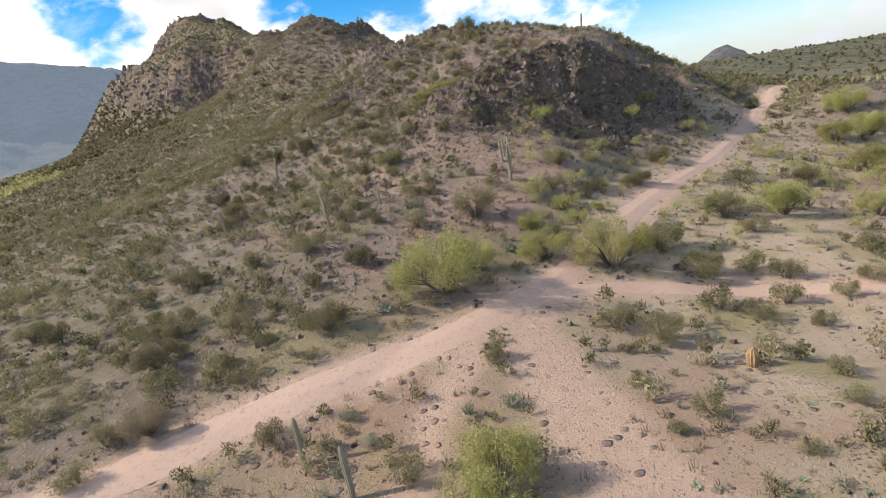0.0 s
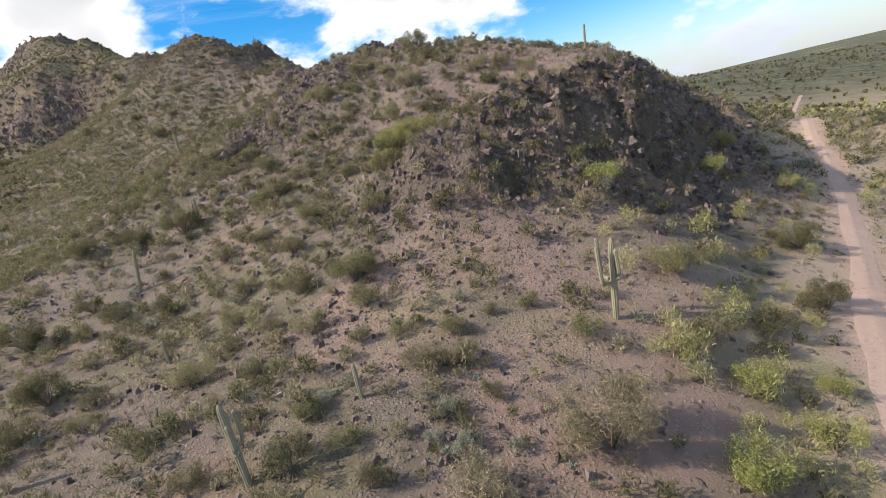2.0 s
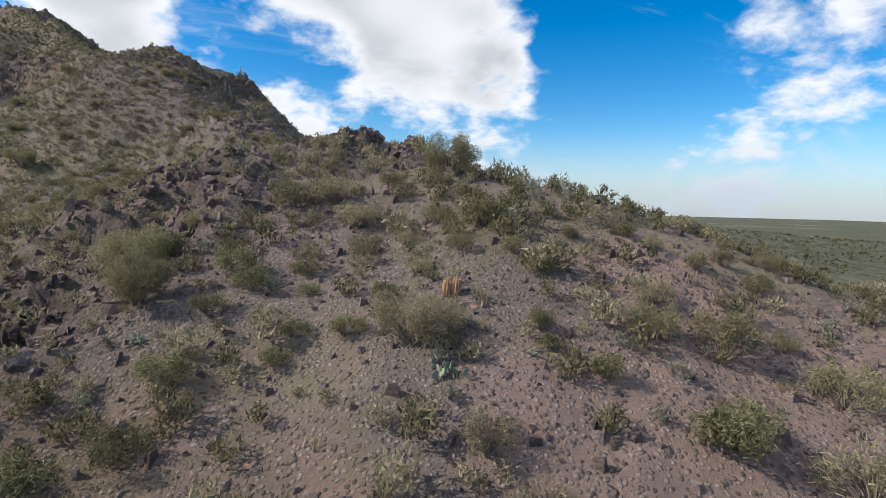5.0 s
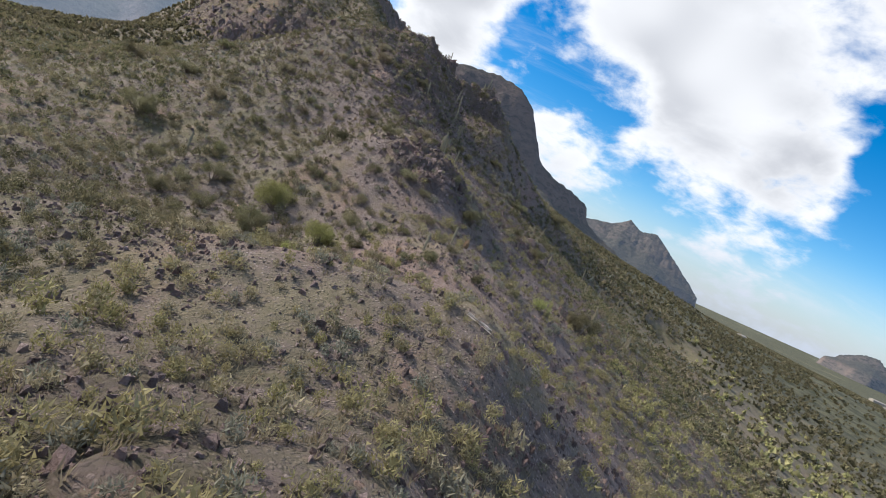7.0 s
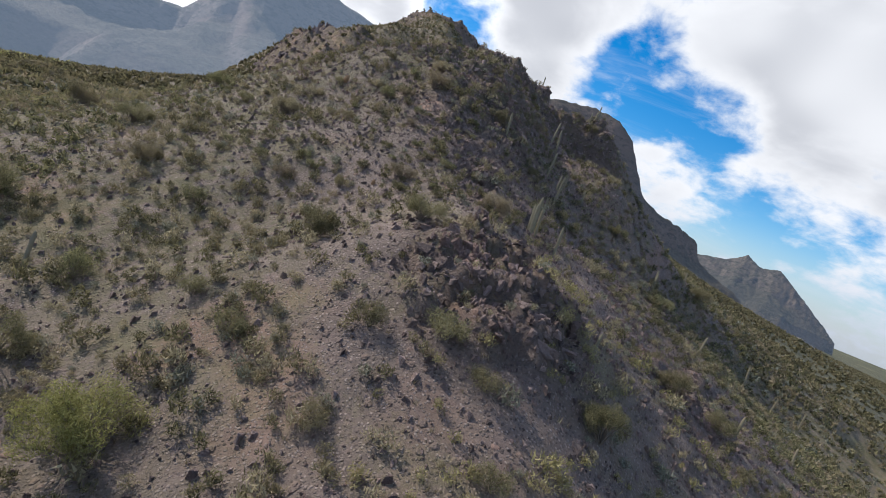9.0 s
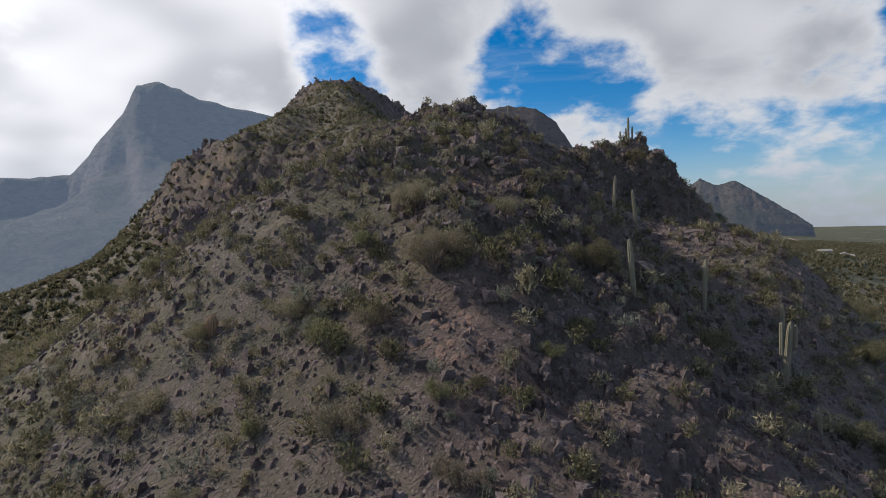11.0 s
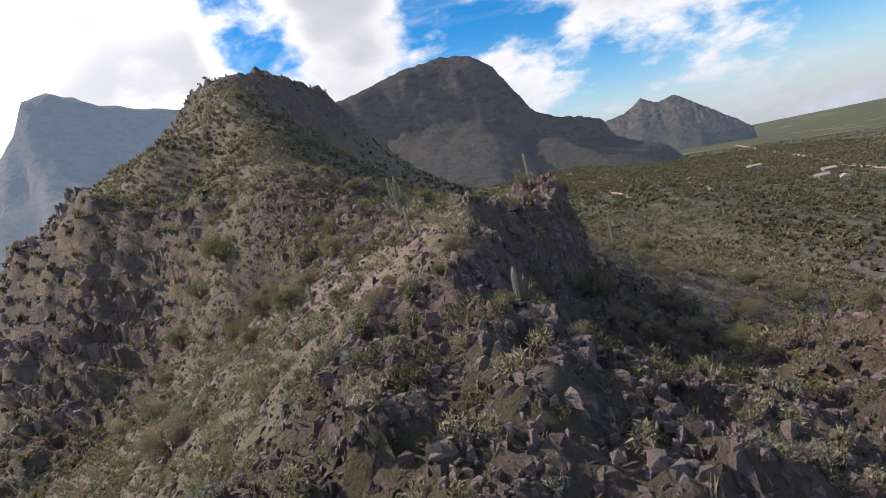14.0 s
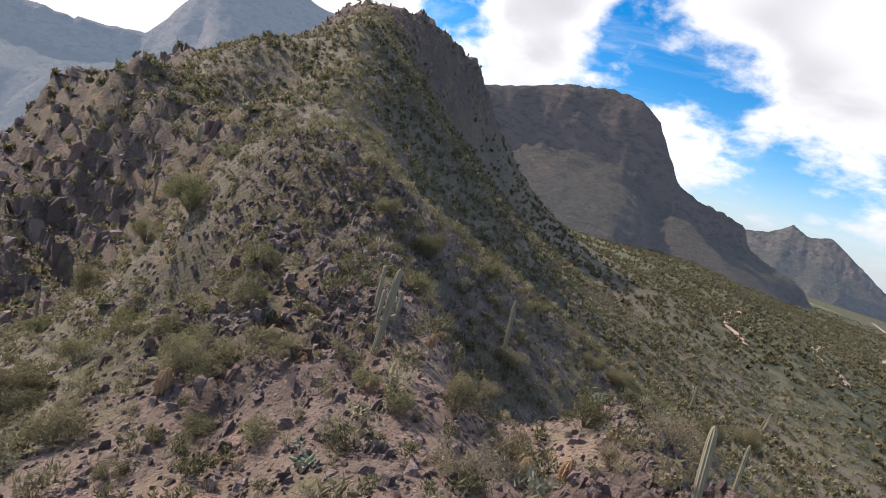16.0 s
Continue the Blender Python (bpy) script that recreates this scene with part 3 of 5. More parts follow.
def stretched(bands, far_lo, far_hi, grow=1.07):
    """Even steps in each band (from, step), up to the last one's start, then ever longer ones to the far ends."""
    out = []
    for (a, step), (b, _) in zip(bands[:-1], bands[1:]):
        out += list(np.arange(a, b - 0.4 * step, step))
    lo, step = bands[0]
    s, v = bands[-2][1], out[-1]
    while v < far_hi:
        s *= grow
        v += s
        out.append(v)
    s, v = step, lo
    while v > far_lo:
        s *= grow
        v -= s
        out.insert(0, v)
    return np.array(out)


def build_ground():
    xs = stretched([(-212, 1.7), (-138, 1.0), (-52, 0.42), (48, 0.42)], -4200, 4600, 1.06)
    ys = stretched([(12, 0.7), (62, 0.38), (130, 0.7), (182, 0.45), (200, 0.7), (222, 0.42), (322, 0.8), (345, 1.7), (530, 1.7)], -1500, 4900, 1.05)
    m, gx, gy = grid_mesh("ground", xs, ys, land, [GROUND])
    open_ground = bare_ground(gx, gy)
    for name, v in (("bare", open_ground), ("sandy", np.maximum(smooth_step(-9, 5, (gx + 16) * 0.66 - (gy - 23) * 0.75 + 3 * fractal(gx, gy, 8, 3, 73)) * (1 - smooth_step(0.45, 1.0, hills_only(gx, gy))), smooth_step(15, 3, trail_distance(gx, gy) + 5 * fractal(gx, gy, 8, 3, 77)) * smooth_step(2, 9, gx) * smooth_step(24, 36, gy) * smooth_step(150, 110, gy))), ("grown", np.clip(0.35 + 0.9 * fractal(gx, gy, 13, 3, 41) + 0.6 * smooth_step(5, -30, gx - 0.25 * np.clip(150 - gy, -60, 60)) + 0.5 * smooth_step(18, 34, gx) * smooth_step(60, 110, gy) + 0.5 * smooth_step(300, 350, gy) + 0.6 * smooth_step(-48, -75, gx), 0, 1) * (1 - 0.7 * cliffs(gx, gy)) * (1 - 0.8 * open_ground) * smooth_step(0.5, 5.0, trail_distance(gx, gy)) * (1 - 0.75 * smooth_step(-9, 5, (gx + 16) * 0.66 - (gy - 23) * 0.75) * (1 - hills_only(gx, gy)))), ("hill", hills_only(gx, gy)), ("worn", (1 - smooth_step(0.0, 1.3, trail_distance(gx, gy) + 0.9 * fractal(gx, gy, 5, 3, 71))) * smooth_step(-200, 20, 130 - gx)), ("rock", rockiness(gx, gy) * hills_only(gx, gy)), ("plain", (1 - hills_only(gx, gy)) * smooth_step(130, 420, np.hypot(gx - 10, gy - 60)))):
        a = m.attributes.new(name, "FLOAT", "POINT")
        a.data.foreach_set("value", v.astype(np.float32).ravel())
    return tagged(new("ground", m), "pinkish-brown stony desert ground rising into rocky hills", "ground", kind="structure")


build_ground()


# ---- distant ranges ----
def range_mesh(name, eye, rows, foot, mat, label, seed, cliff=0.5, n=240):
    """A range seen from eye: rows of azimuth, elevation and distance of its crest; foot: height of the land at its foot."""
    crest = []
    for az, el, far in rows:
        a = radians(az)
        crest.append((eye[0] - math.sin(a) * far, eye[1] + math.cos(a) * far, eye[2] + math.tan(radians(el)) * far))
    c = np.array(crest)
    size = np.ptp(c[:, :2], axis=0).max()
    tall = c[:, 2].max() - foot
    pad = tall * 2.6
    xs = np.linspace(c[:, 0].min() - pad, c[:, 0].max() + pad, n)
    ys = np.linspace(c[:, 1].min() - pad, c[:, 1].max() + pad, n)

    def fn(x, y):
        wx, wy = x + 0.10 * tall * fractal(x, y, tall * 0.8, 3, seed + 3), y + 0.10 * tall * fractal(x, y, tall * 0.8, 3, seed + 4)
        best, top = np.full(x.shape, 1e9), np.zeros(x.shape)
        for a, b in zip(c[:-1], c[1:]):
            d = b[:2] - a[:2]
            u = np.clip(((wx - a[0]) * d[0] + (wy - a[1]) * d[1]) / (d @ d), 0, 1)
            q = np.hypot(wx - a[0] - u * d[0], wy - a[1] - u * d[1])
            near = q < best
            best, top = np.where(near, q, best), np.where(near, a[2] + u * (b[2] - a[2]), top)
        t = np.maximum(top - foot, 1.0)
        q = best / t
        upper = np.clip(1 - np.maximum(q - 0.04, 0) * 2.6, 0, 1)
        lower = np.clip(1 - q * 0.60, 0, 1) ** 1.15 * 0.66
        prof = np.maximum(cliff * upper + (1 - cliff) * lower / 0.66, lower)
        gully = 1 - 0.22 * np.abs(fractal(x, y, tall * 0.35, 4, seed)) * smooth_step(0.04, 0.4, q)
        flute = np.abs(fractal(x, y, tall * 0.11, 4, seed + 8, 0.6)) - 0.2
        z = foot + t * prof * gully + tall * flute * (0.035 + 0.075 * smooth_step(0.03, 0.1, q) * (1 - smooth_step(0.3, 0.55, q)))
        sink = plain_height(x, y)
        return np.where(q > 2.4, sink - 8, z * (1 - smooth_step(1.3, 2.0, q)) + (sink - 8) * smooth_step(1.3, 2.0, q))
    m, _, _ = grid_mesh(name, xs, ys, fn, [mat])
    return tagged(new(name, m), label, "mountain", kind="structure")


EYE = (-34.0, 252.0, 98.0)
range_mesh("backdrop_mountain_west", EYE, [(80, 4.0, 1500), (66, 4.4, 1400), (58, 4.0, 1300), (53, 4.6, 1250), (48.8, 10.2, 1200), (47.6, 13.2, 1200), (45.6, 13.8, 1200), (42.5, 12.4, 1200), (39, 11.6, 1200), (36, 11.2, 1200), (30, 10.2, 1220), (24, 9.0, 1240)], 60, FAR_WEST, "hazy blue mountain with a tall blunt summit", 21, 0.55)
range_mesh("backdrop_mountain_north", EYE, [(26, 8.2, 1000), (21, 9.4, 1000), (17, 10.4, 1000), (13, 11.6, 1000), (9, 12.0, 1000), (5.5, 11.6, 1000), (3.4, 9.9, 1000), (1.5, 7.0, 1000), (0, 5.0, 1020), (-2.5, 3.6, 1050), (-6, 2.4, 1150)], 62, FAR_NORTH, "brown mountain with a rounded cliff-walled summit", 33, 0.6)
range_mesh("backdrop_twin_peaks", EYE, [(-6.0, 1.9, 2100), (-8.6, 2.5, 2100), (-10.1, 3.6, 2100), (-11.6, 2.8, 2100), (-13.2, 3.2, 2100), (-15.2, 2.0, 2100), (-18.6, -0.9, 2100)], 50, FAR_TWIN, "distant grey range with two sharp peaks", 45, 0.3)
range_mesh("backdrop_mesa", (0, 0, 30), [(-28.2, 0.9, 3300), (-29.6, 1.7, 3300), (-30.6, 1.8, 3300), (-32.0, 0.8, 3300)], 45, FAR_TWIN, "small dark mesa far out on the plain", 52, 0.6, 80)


def smooth_line(pts, step):
    """Points at even steps along a smooth curve through pts."""
    p = np.array([pts[0], *pts, pts[-1]], float)
    out = []
    for a, b, c, d in zip(p[:-3], p[1:-2], p[2:-1], p[3:]):
        n = max(2, int(np.hypot(*(c - b)) / step))
        u = np.linspace(0, 1, n, endpoint=False)[:, None]
        out.append(0.5 * (2 * b + (c - a) * u + (2 * a - 5 * b + 4 * c - d) * u ** 2 + (3 * b - a - 3 * c + d) * u ** 3))
    return np.vstack([*out, p[-1:]])


def build_trail(pts, width, label, lift, narrow=0.0):
    line = smooth_line(pts, 0.5)
    width = width * (1 - narrow * smooth_step(40, 62, line[:, 1]))
    way = np.gradient(line, axis=0)
    way /= np.linalg.norm(way, axis=1)[:, None]
    side = np.stack([-way[:, 1], way[:, 0]], 1)
    k = np.arange(len(line))
    across = np.linspace(-1, 1, 9)
    lw = 0.5 * width * (1 + 0.28 * fractal(k * 0.5, k * 0 + 3.0, 4, 3, 31))
    rw = 0.5 * width * (1 + 0.28 * fractal(k * 0.5, k * 0 + 9.0, 4, 3, 37))
    off = np.where(across[None] < 0, across[None] * rw[:, None], across[None] * lw[:, None])
    xy = line[:, None, :] + off[:, :, None] * side[:, None, :]
    z = land(xy[..., 0], xy[..., 1]) + lift - 0.10 * np.abs(across[None]) ** 3
    z = z - 0.05 * np.exp(-((np.abs(across[None]) - 0.5) / 0.2) ** 2)      # two worn wheel tracks
    n, w = len(line), len(across)
    i = (np.arange(n - 1)[:, None] * w + np.arange(w - 1)[None]).ravel()
    m = mesh_from_arrays("trail", np.concatenate([xy, z[..., None]], -1).reshape(-1, 3), np.stack([i, i + 1, i + w + 1, i + w], 1), [TRAIL], smooth=True)
    tagged(new("trail", m), label, "trail", kind="structure")


# ---- things ----
rng = np.random.default_rng(7)


def part(name, mesh, parent, label="", kind=""):
    ob = new(name, mesh)
    ob.parent = parent
    return tagged(ob, label, kind=kind)


def tube(path, radii, sides=6, ribs=0.0, cap=True):
    """Vertices and quads of a tube along path; ribs: depth of the pleats as a share of the radius."""
    path, radii = np.array(path, float), np.array(radii, float)
    t = np.gradient(path, axis=0)
    t /= np.linalg.norm(t, axis=1)[:, None] + 1e-9
    ref = np.where(np.abs(t[:, 2:3]) > 0.9, np.array([[1.0, 0, 0]]), np.array([[0, 0, 1.0]]))
    u = np.cross(t, ref)
    u /= np.linalg.norm(u, axis=1)[:, None] + 1e-9
    v = np.cross(t, u)
    a = np.arange(sides) * 2 * math.pi / sides
    r = radii[:, None] * (1 - ribs * (np.arange(sides) % 2))[None]
    verts = (path[:, None] + r[..., None] * (np.cos(a)[None, :, None] * u[:, None] + np.sin(a)[None, :, None] * v[:, None])).reshape(-1, 3)
    n = len(path)
    i, j = np.meshgrid(np.arange(n - 1), np.arange(sides), indexing="ij")
    k = (j + 1) % sides
    faces = np.stack([i * sides + j, i * sides + k, (i + 1) * sides + k, (i + 1) * sides + j], -1).reshape(-1, 4)
    return verts, faces


def join(pieces):
    verts, faces, base = [], [], 0
    for v, f in pieces:
        verts.append(v)
        faces.append(f + base)
        base += len(v)
    return np.vstack(verts), np.vstack(faces)


def leaves(points, size, r, long=1.0, out=0.0, wide=0.5):
    """A small narrow triangle at each point; out: how far it turns away from the foot of the plant."""
    n = len(points)
    a, b = r.normal(size=(n, 3)), r.normal(size=(n, 3))
    a /= np.linalg.norm(a, axis=1)[:, None]
    if out:
        away = points + np.array([0, 0, 0.35])
        a = a * (1 - out) + out * away / (np.linalg.norm(away, axis=1)[:, None] + 1e-6)
        a /= np.linalg.norm(a, axis=1)[:, None]
    b = np.cross(a, b)
    b /= np.linalg.norm(b, axis=1)[:, None]
    s = (size * r.uniform(0.6, 1.4, n))[:, None]
    v = np.stack([points + a * s * long, points - a * s * long * 0.6 + b * s * wide, points - a * s * long * 0.6 - b * s * wide], 1)
    return v.reshape(-1, 3), np.arange(3 * n).reshape(-1, 3)


def crown_points(count, r, lumps, tall, hollow=0.45, spread=0.33, reach=0.68):
    """Points in a loose crown of unit radius made of several uneven lumps that stand on the ground."""
    az = r.uniform(0, 2 * math.pi, lumps)
    rad = np.sqrt(r.uniform(0.02, 1, lumps)) * reach
    cz = tall * r.uniform(0.35, 0.72, lumps) * (1 - 0.35 * rad)
    cx, cy = np.cos(az) * rad, np.sin(az) * rad
    pick = r.integers(0, lumps, count)
    d = r.normal(size=(count, 3))
    d /= np.linalg.norm(d, axis=1)[:, None]
    q = (hollow + (1 - hollow) * r.uniform(0, 1, count) ** 0.5) * spread * r.uniform(0.8, 1.25, lumps)[pick]
    p = np.stack([cx[pick], cy[pick], cz[pick]], 1) + d * q[:, None] * np.array([1, 1, 0.45 * tall + 0.5])
    p[:, 2] = np.abs(p[:, 2]) + 0.02
    return p


def brush_meshes(seed, count, lumps, tall, leaf, mat, long=1.0, stems=9, out=0.35, wide=0.5, spread=0.30):
    r = np.random.default_rng(seed)
    p = crown_points(count, r, lumps, tall, 0.25, spread, 0.74)
    v, f = leaves(p, leaf, r, long, out, wide)
    foliage = mesh_from_arrays("foliage", v, f, [mat])
    tips = p[r.integers(0, len(p), stems)]
    tubes = []
    for t in tips:
        mid = t * np.array([0.45, 0.45, 0.55])
        tubes.append(tube([(t[0] * 0.06, t[1] * 0.06, -0.1), mid, t * 0.95], [0.024, 0.015, 0.005], 4))
    v, f = join(tubes)
    return foliage, mesh_from_arrays("stems", v, f, [WOOD], smooth=True)


KINDS = {
    # name, label, category, variants
    "creosote": ("creosote_bush", "olive-green creosote bush with a loose open crown", "bush", [brush_meshes(100 + i, 2300, 17, 1.35, 0.027, CREOSOTE, 2.6, 16) for i in range(4)] + [brush_meshes(110 + i, 9000, 17, 1.3, 0.016, CREOSOTE, 2.6, 26, 0.35, 0.45, 0.27) for i in range(3)]),
    "palo verde": ("palo_verde_shrub", "yellow-green palo verde shrub with fine dense twigs", "shrub", [brush_meshes(200 + i, 2800, 20, 1.40, 0.025, PALOVERDE, 2.6, 16) for i in range(3)] + [brush_meshes(210 + i, 12000, 18, 1.25, 0.0135, PALOVERDE, 3.0, 30, 0.35, 0.42, 0.27) for i in range(3)]),
    "dry": ("dry_bursage_bush", "pale straw-coloured half-dry bush with bare twigs", "bush", [brush_meshes(300 + i, 2200, 17, 1.30, 0.023, DRYBUSH, 3.2, 26) for i in range(3)] + [brush_meshes(310 + i, 8000, 16, 1.2, 0.0145, DRYBUSH, 3.2, 36, 0.35, 0.4, 0.27) for i in range(3)]),
    "brittle": ("brittlebush", "low rounded grey-green brittlebush", "bush", [brush_meshes(400 + i, 2200, 13, 0.95, 0.033, BRITTLE, 1.3, 9, 0.3, 0.6) for i in range(3)]),
}


def plant_bushes():
    firsts = {}
    for x, y, width, kind in [row for area in BUSH_AREAS for row in area]:
        if y > 190 and kind == "palo verde":
            kind = "creosote"
        name, label, category, variants = KINDS[kind]
        small = max(len(variants) - 3, 3)
        i = int(rng.integers(small)) if width < 2.6 or len(variants) == small else small + int(rng.integers(3))
        s = 0.5 * width * (1.28 if y < 190 else 1.08)
        m = Matrix.LocRotScale((x, y, height(x, y) - 0.03), Euler((rng.normal(0, 0.06), rng.normal(0, 0.06), rng.uniform(0, 6.28))), (s, s, s * rng.uniform(0.85, 1.15)))
        key = (kind, i)
        if key not in firsts:
            ob = new(name)
            part("foliage", variants[i][0], ob, "", "stuff")
            part("brushwood", variants[i][1], ob, "grey woody stems", "stuff")
            tagged(ob, label, category, {"creosote": "creosote bushes on the hills", "palo verde": "palo verde along the trail", "dry": "dry bushes on the slopes", "brittle": "brittlebush clumps"}[kind])
            firsts[key] = ob
            ob.matrix_basis = m
        else:
            copy_thing(firsts[key], m @ Matrix.Diagonal((*[1 / q for q in firsts[key].scale], 1)))


def saguaro(x, y, tall, shape):
    ob = new("saguaro")
    ob.location = (x, y, height(x, y) - 0.1)
    r0 = 0.085 + 0.022 * tall
    lean = rng.normal(0, 0.02, 2)

    def column(base, h, rad):
        u = np.array([0, 0.05, 0.2, 0.4, 0.6, 0.8, 0.92, 0.97, 1.0])
        prof = np.array([0.78, 0.85, 0.96, 1.0, 1.0, 0.97, 0.82, 0.55, 0.12])
        path = np.stack([base[0] + lean[0] * h * u * 3, base[1] + lean[1] * h * u * 3, base[2] + h * u], 1)
        return tube(path, rad * prof, 20, 0.16)
    v, f = column((0, 0, 0), tall + 0.1, r0)
    part("trunk", mesh_from_arrays("trunk", v, f, [SAGUARO], smooth=False), ob)
    if shape == "arms":
        for k in range(2 if tall < 4 else 3):
            a = rng.uniform(0, 6.28) if k == 0 else a + rng.uniform(1.8, 2.8)
            z0, out, up = tall * rng.uniform(0.35, 0.55), r0 * rng.uniform(2.4, 3.2), tall * rng.uniform(0.2, 0.4)
            c, s = math.cos(a), math.sin(a)
            path = [(0, 0, z0), (c * out * 0.6, s * out * 0.6, z0 + 0.02), (c * out * 0.95, s * out * 0.95, z0 + 0.16), (c * out, s * out, z0 + 0.4), (c * out, s * out, z0 + 0.4 + up), (c * out, s * out, z0 + 0.5 + up)]
            v, f = tube(path, np.array([0.5, 0.58, 0.62, 0.64, 0.6, 0.1]) * r0, 16, 0.16)
            part("arm", mesh_from_arrays("arm", v, f, [SAGUARO]), ob)
        label = "tall ribbed saguaro cactus with upturned arms"
    elif shape == "cluster":
        for k in range(3):
            a = k * 2.1 + rng.uniform(0, 1)
            d = r0 * rng.uniform(2.0, 3.2)
            v, f = column((math.cos(a) * d, math.sin(a) * d, 0), tall * rng.uniform(0.5, 0.85), r0 * 0.8)
            part("stem", mesh_from_arrays("stem", v, f, [SAGUARO]), ob)
        label = "cluster of grey-green saguaro columns rising together"
    else:
        label = "single ribbed grey-green saguaro column" if tall > 1.6 else "young short saguaro column among the stones"
    tagged(ob, label, "cactus", "saguaros on the ridge")


def barrel_cactus(x, y, size):
    ob = new("barrel_cactus")
    ob.location = (x, y, height(x, y) - 0.04)
    u = np.linspace(0, 1, 8)
    size = size * 0.72
    path = np.stack([u * 0.10 * size, u * 0, u * size * 1.5], 1)
    v, f = tube(path, 0.42 * size * np.array([0.6, 0.86, 1.0, 1.0, 0.96, 0.84, 0.55, 0.08]), 22, 0.18)
    part("body", mesh_from_arrays("body", v, f, [BARREL]), ob)
    n = 140
    a, h = rng.uniform(0, 6.28, n), rng.uniform(0.1, 1.5, n) * size
    rad = 0.42 * size * np.sqrt(np.clip(1 - ((h / size - 0.7) / 0.85) ** 2, 0.05, 1))
    v, f = leaves(np.stack([np.cos(a) * rad + h * 0.066, np.sin(a) * rad, h], 1), 0.06 * size, rng, 1.8)
    part("spines", mesh_from_arrays("spines", v, f, [BARREL]), ob, "dense reddish spines", "stuff")
    tagged(ob, "reddish-brown spiny barrel cactus leaning over stones", "cactus", "barrel cacti")


def cholla(x, y, size):
    size = size * 0.62
    ob = new("cholla")
    ob.location = (x, y, height(x, y) - 0.03)
    joints, sp = [], []
    for k in range(22):
        d = rng.normal(size=3)
        d[2] = abs(d[2]) * 0.7 + 0.15
        d /= np.linalg.norm(d)
        a = d * rng.uniform(0.12, 0.5) * size
        b = a + (d + rng.normal(0, 0.5, 3)) * 0.2 * size
        b[2] = max(b[2], 0.05)
        joints.append(tube([a, (a + b) / 2, b], np.array([0.055, 0.07, 0.04]) * size, 6))
        u = rng.uniform(0, 1, (14, 1))
        sp.append(a * (1 - u) + b * u + rng.normal(0, 0.05 * size, (14, 3)))
    v, f = join(joints)
    part("joints", mesh_from_arrays("joints", v, f, [PEAR], smooth=True), ob, "", "stuff")
    v, f = leaves(np.vstack(sp), 0.026 * size, rng, 1.4)
    part("spines", mesh_from_arrays("spines", v, f, [CHOLLA]), ob, "pale bristling spines", "stuff")
    tagged(ob, "low cholla cactus bristling with pale spines", "cactus", "chollas")


def prickly_pear(x, y, size):
    ob = new("prickly_pear")
    ob.location = (x, y, height(x, y) - 0.03)
    for k in range(14):
        a, t = rng.uniform(0, 6.28), rng.uniform(-0.5, 0.5)
        c = np.array([rng.normal(0, 0.28), rng.normal(0, 0.28), rng.uniform(0.1, 0.4)]) * size
        bm = bmesh.new()
        bmesh.ops.create_uvsphere(bm, u_segments=10, v_segments=6, radius=0.15 * size)
        bmesh.ops.scale(bm, vec=(1, 0.18, 1.25), verts=bm.verts)
        m = bpy.data.meshes.new("pad")
        bm.to_mesh(m)
        bm.free()
        m.materials.append(PEAR)
        pad = part("pad", m, ob)
        pad.location, pad.rotation_euler = c, (t, rng.uniform(-0.5, 0.5), a)
    tagged(ob, "prickly pear with flat blue-green pads", "cactus")


def dead_trunk(x0, y0, x1, y1, thick=0.16):
    """A fallen saguaro: its bleached ribs."""
    ob = new("fallen_saguaro")
    z0, z1 = height(x0, y0), height(x1, y1)
    ob.location = (x0, y0, z0)
    way = np.array([x1 - x0, y1 - y0, z1 - z0])
    side = np.array([-way[1], way[0], 0]) / (np.hypot(way[0], way[1]) + 1e-6)
    for k in range(7):
        o = side * rng.normal(0, thick) + np.array([0, 0, abs(rng.normal(0.06, 0.06))])
        u = np.linspace(rng.uniform(0, 0.2), rng.uniform(0.8, 1.1), 6)[:, None]
        path = way * u + o + side * np.sin(u * 3 + k) * 0.05 + side * (u * rng.normal(0, 0.12))
        v, f = tube(path, np.full(6, 0.032), 5)
        part("rib", mesh_from_arrays("rib", v, f, [DEADWOOD], smooth=True), ob)
    tagged(ob, "bleached ribs of a fallen saguaro lying on the slope", "dead wood")


# ---- stones ----
def rock_shapes(count, seed, corners=15):
    """Angular blocks: the hull of a few corners thrown into a box."""
    out = []
    r = np.random.default_rng(seed)
    for k in range(count):
        bm = bmesh.new()
        p = r.uniform(-1, 1, (corners, 3))
        p *= (1.0 / np.maximum(np.abs(p).max(axis=1), 0.55))[:, None] ** 0.75
        p *= np.array([1, r.uniform(0.6, 1.0), r.uniform(0.5, 0.95)])
        for q in p:
            bm.verts.new(q)
        hull = bmesh.ops.convex_hull(bm, input=bm.verts)
        bmesh.ops.delete(bm, geom=[g for g in hull["geom_interior"] if isinstance(g, bmesh.types.BMVert)], context="VERTS")
        bm.verts.index_update()
        v = np.array([q.co for q in bm.verts])
        f = np.array([[q.index for q in face.verts] for face in bm.faces])
        bm.free()
        out.append((v, f))
    return out


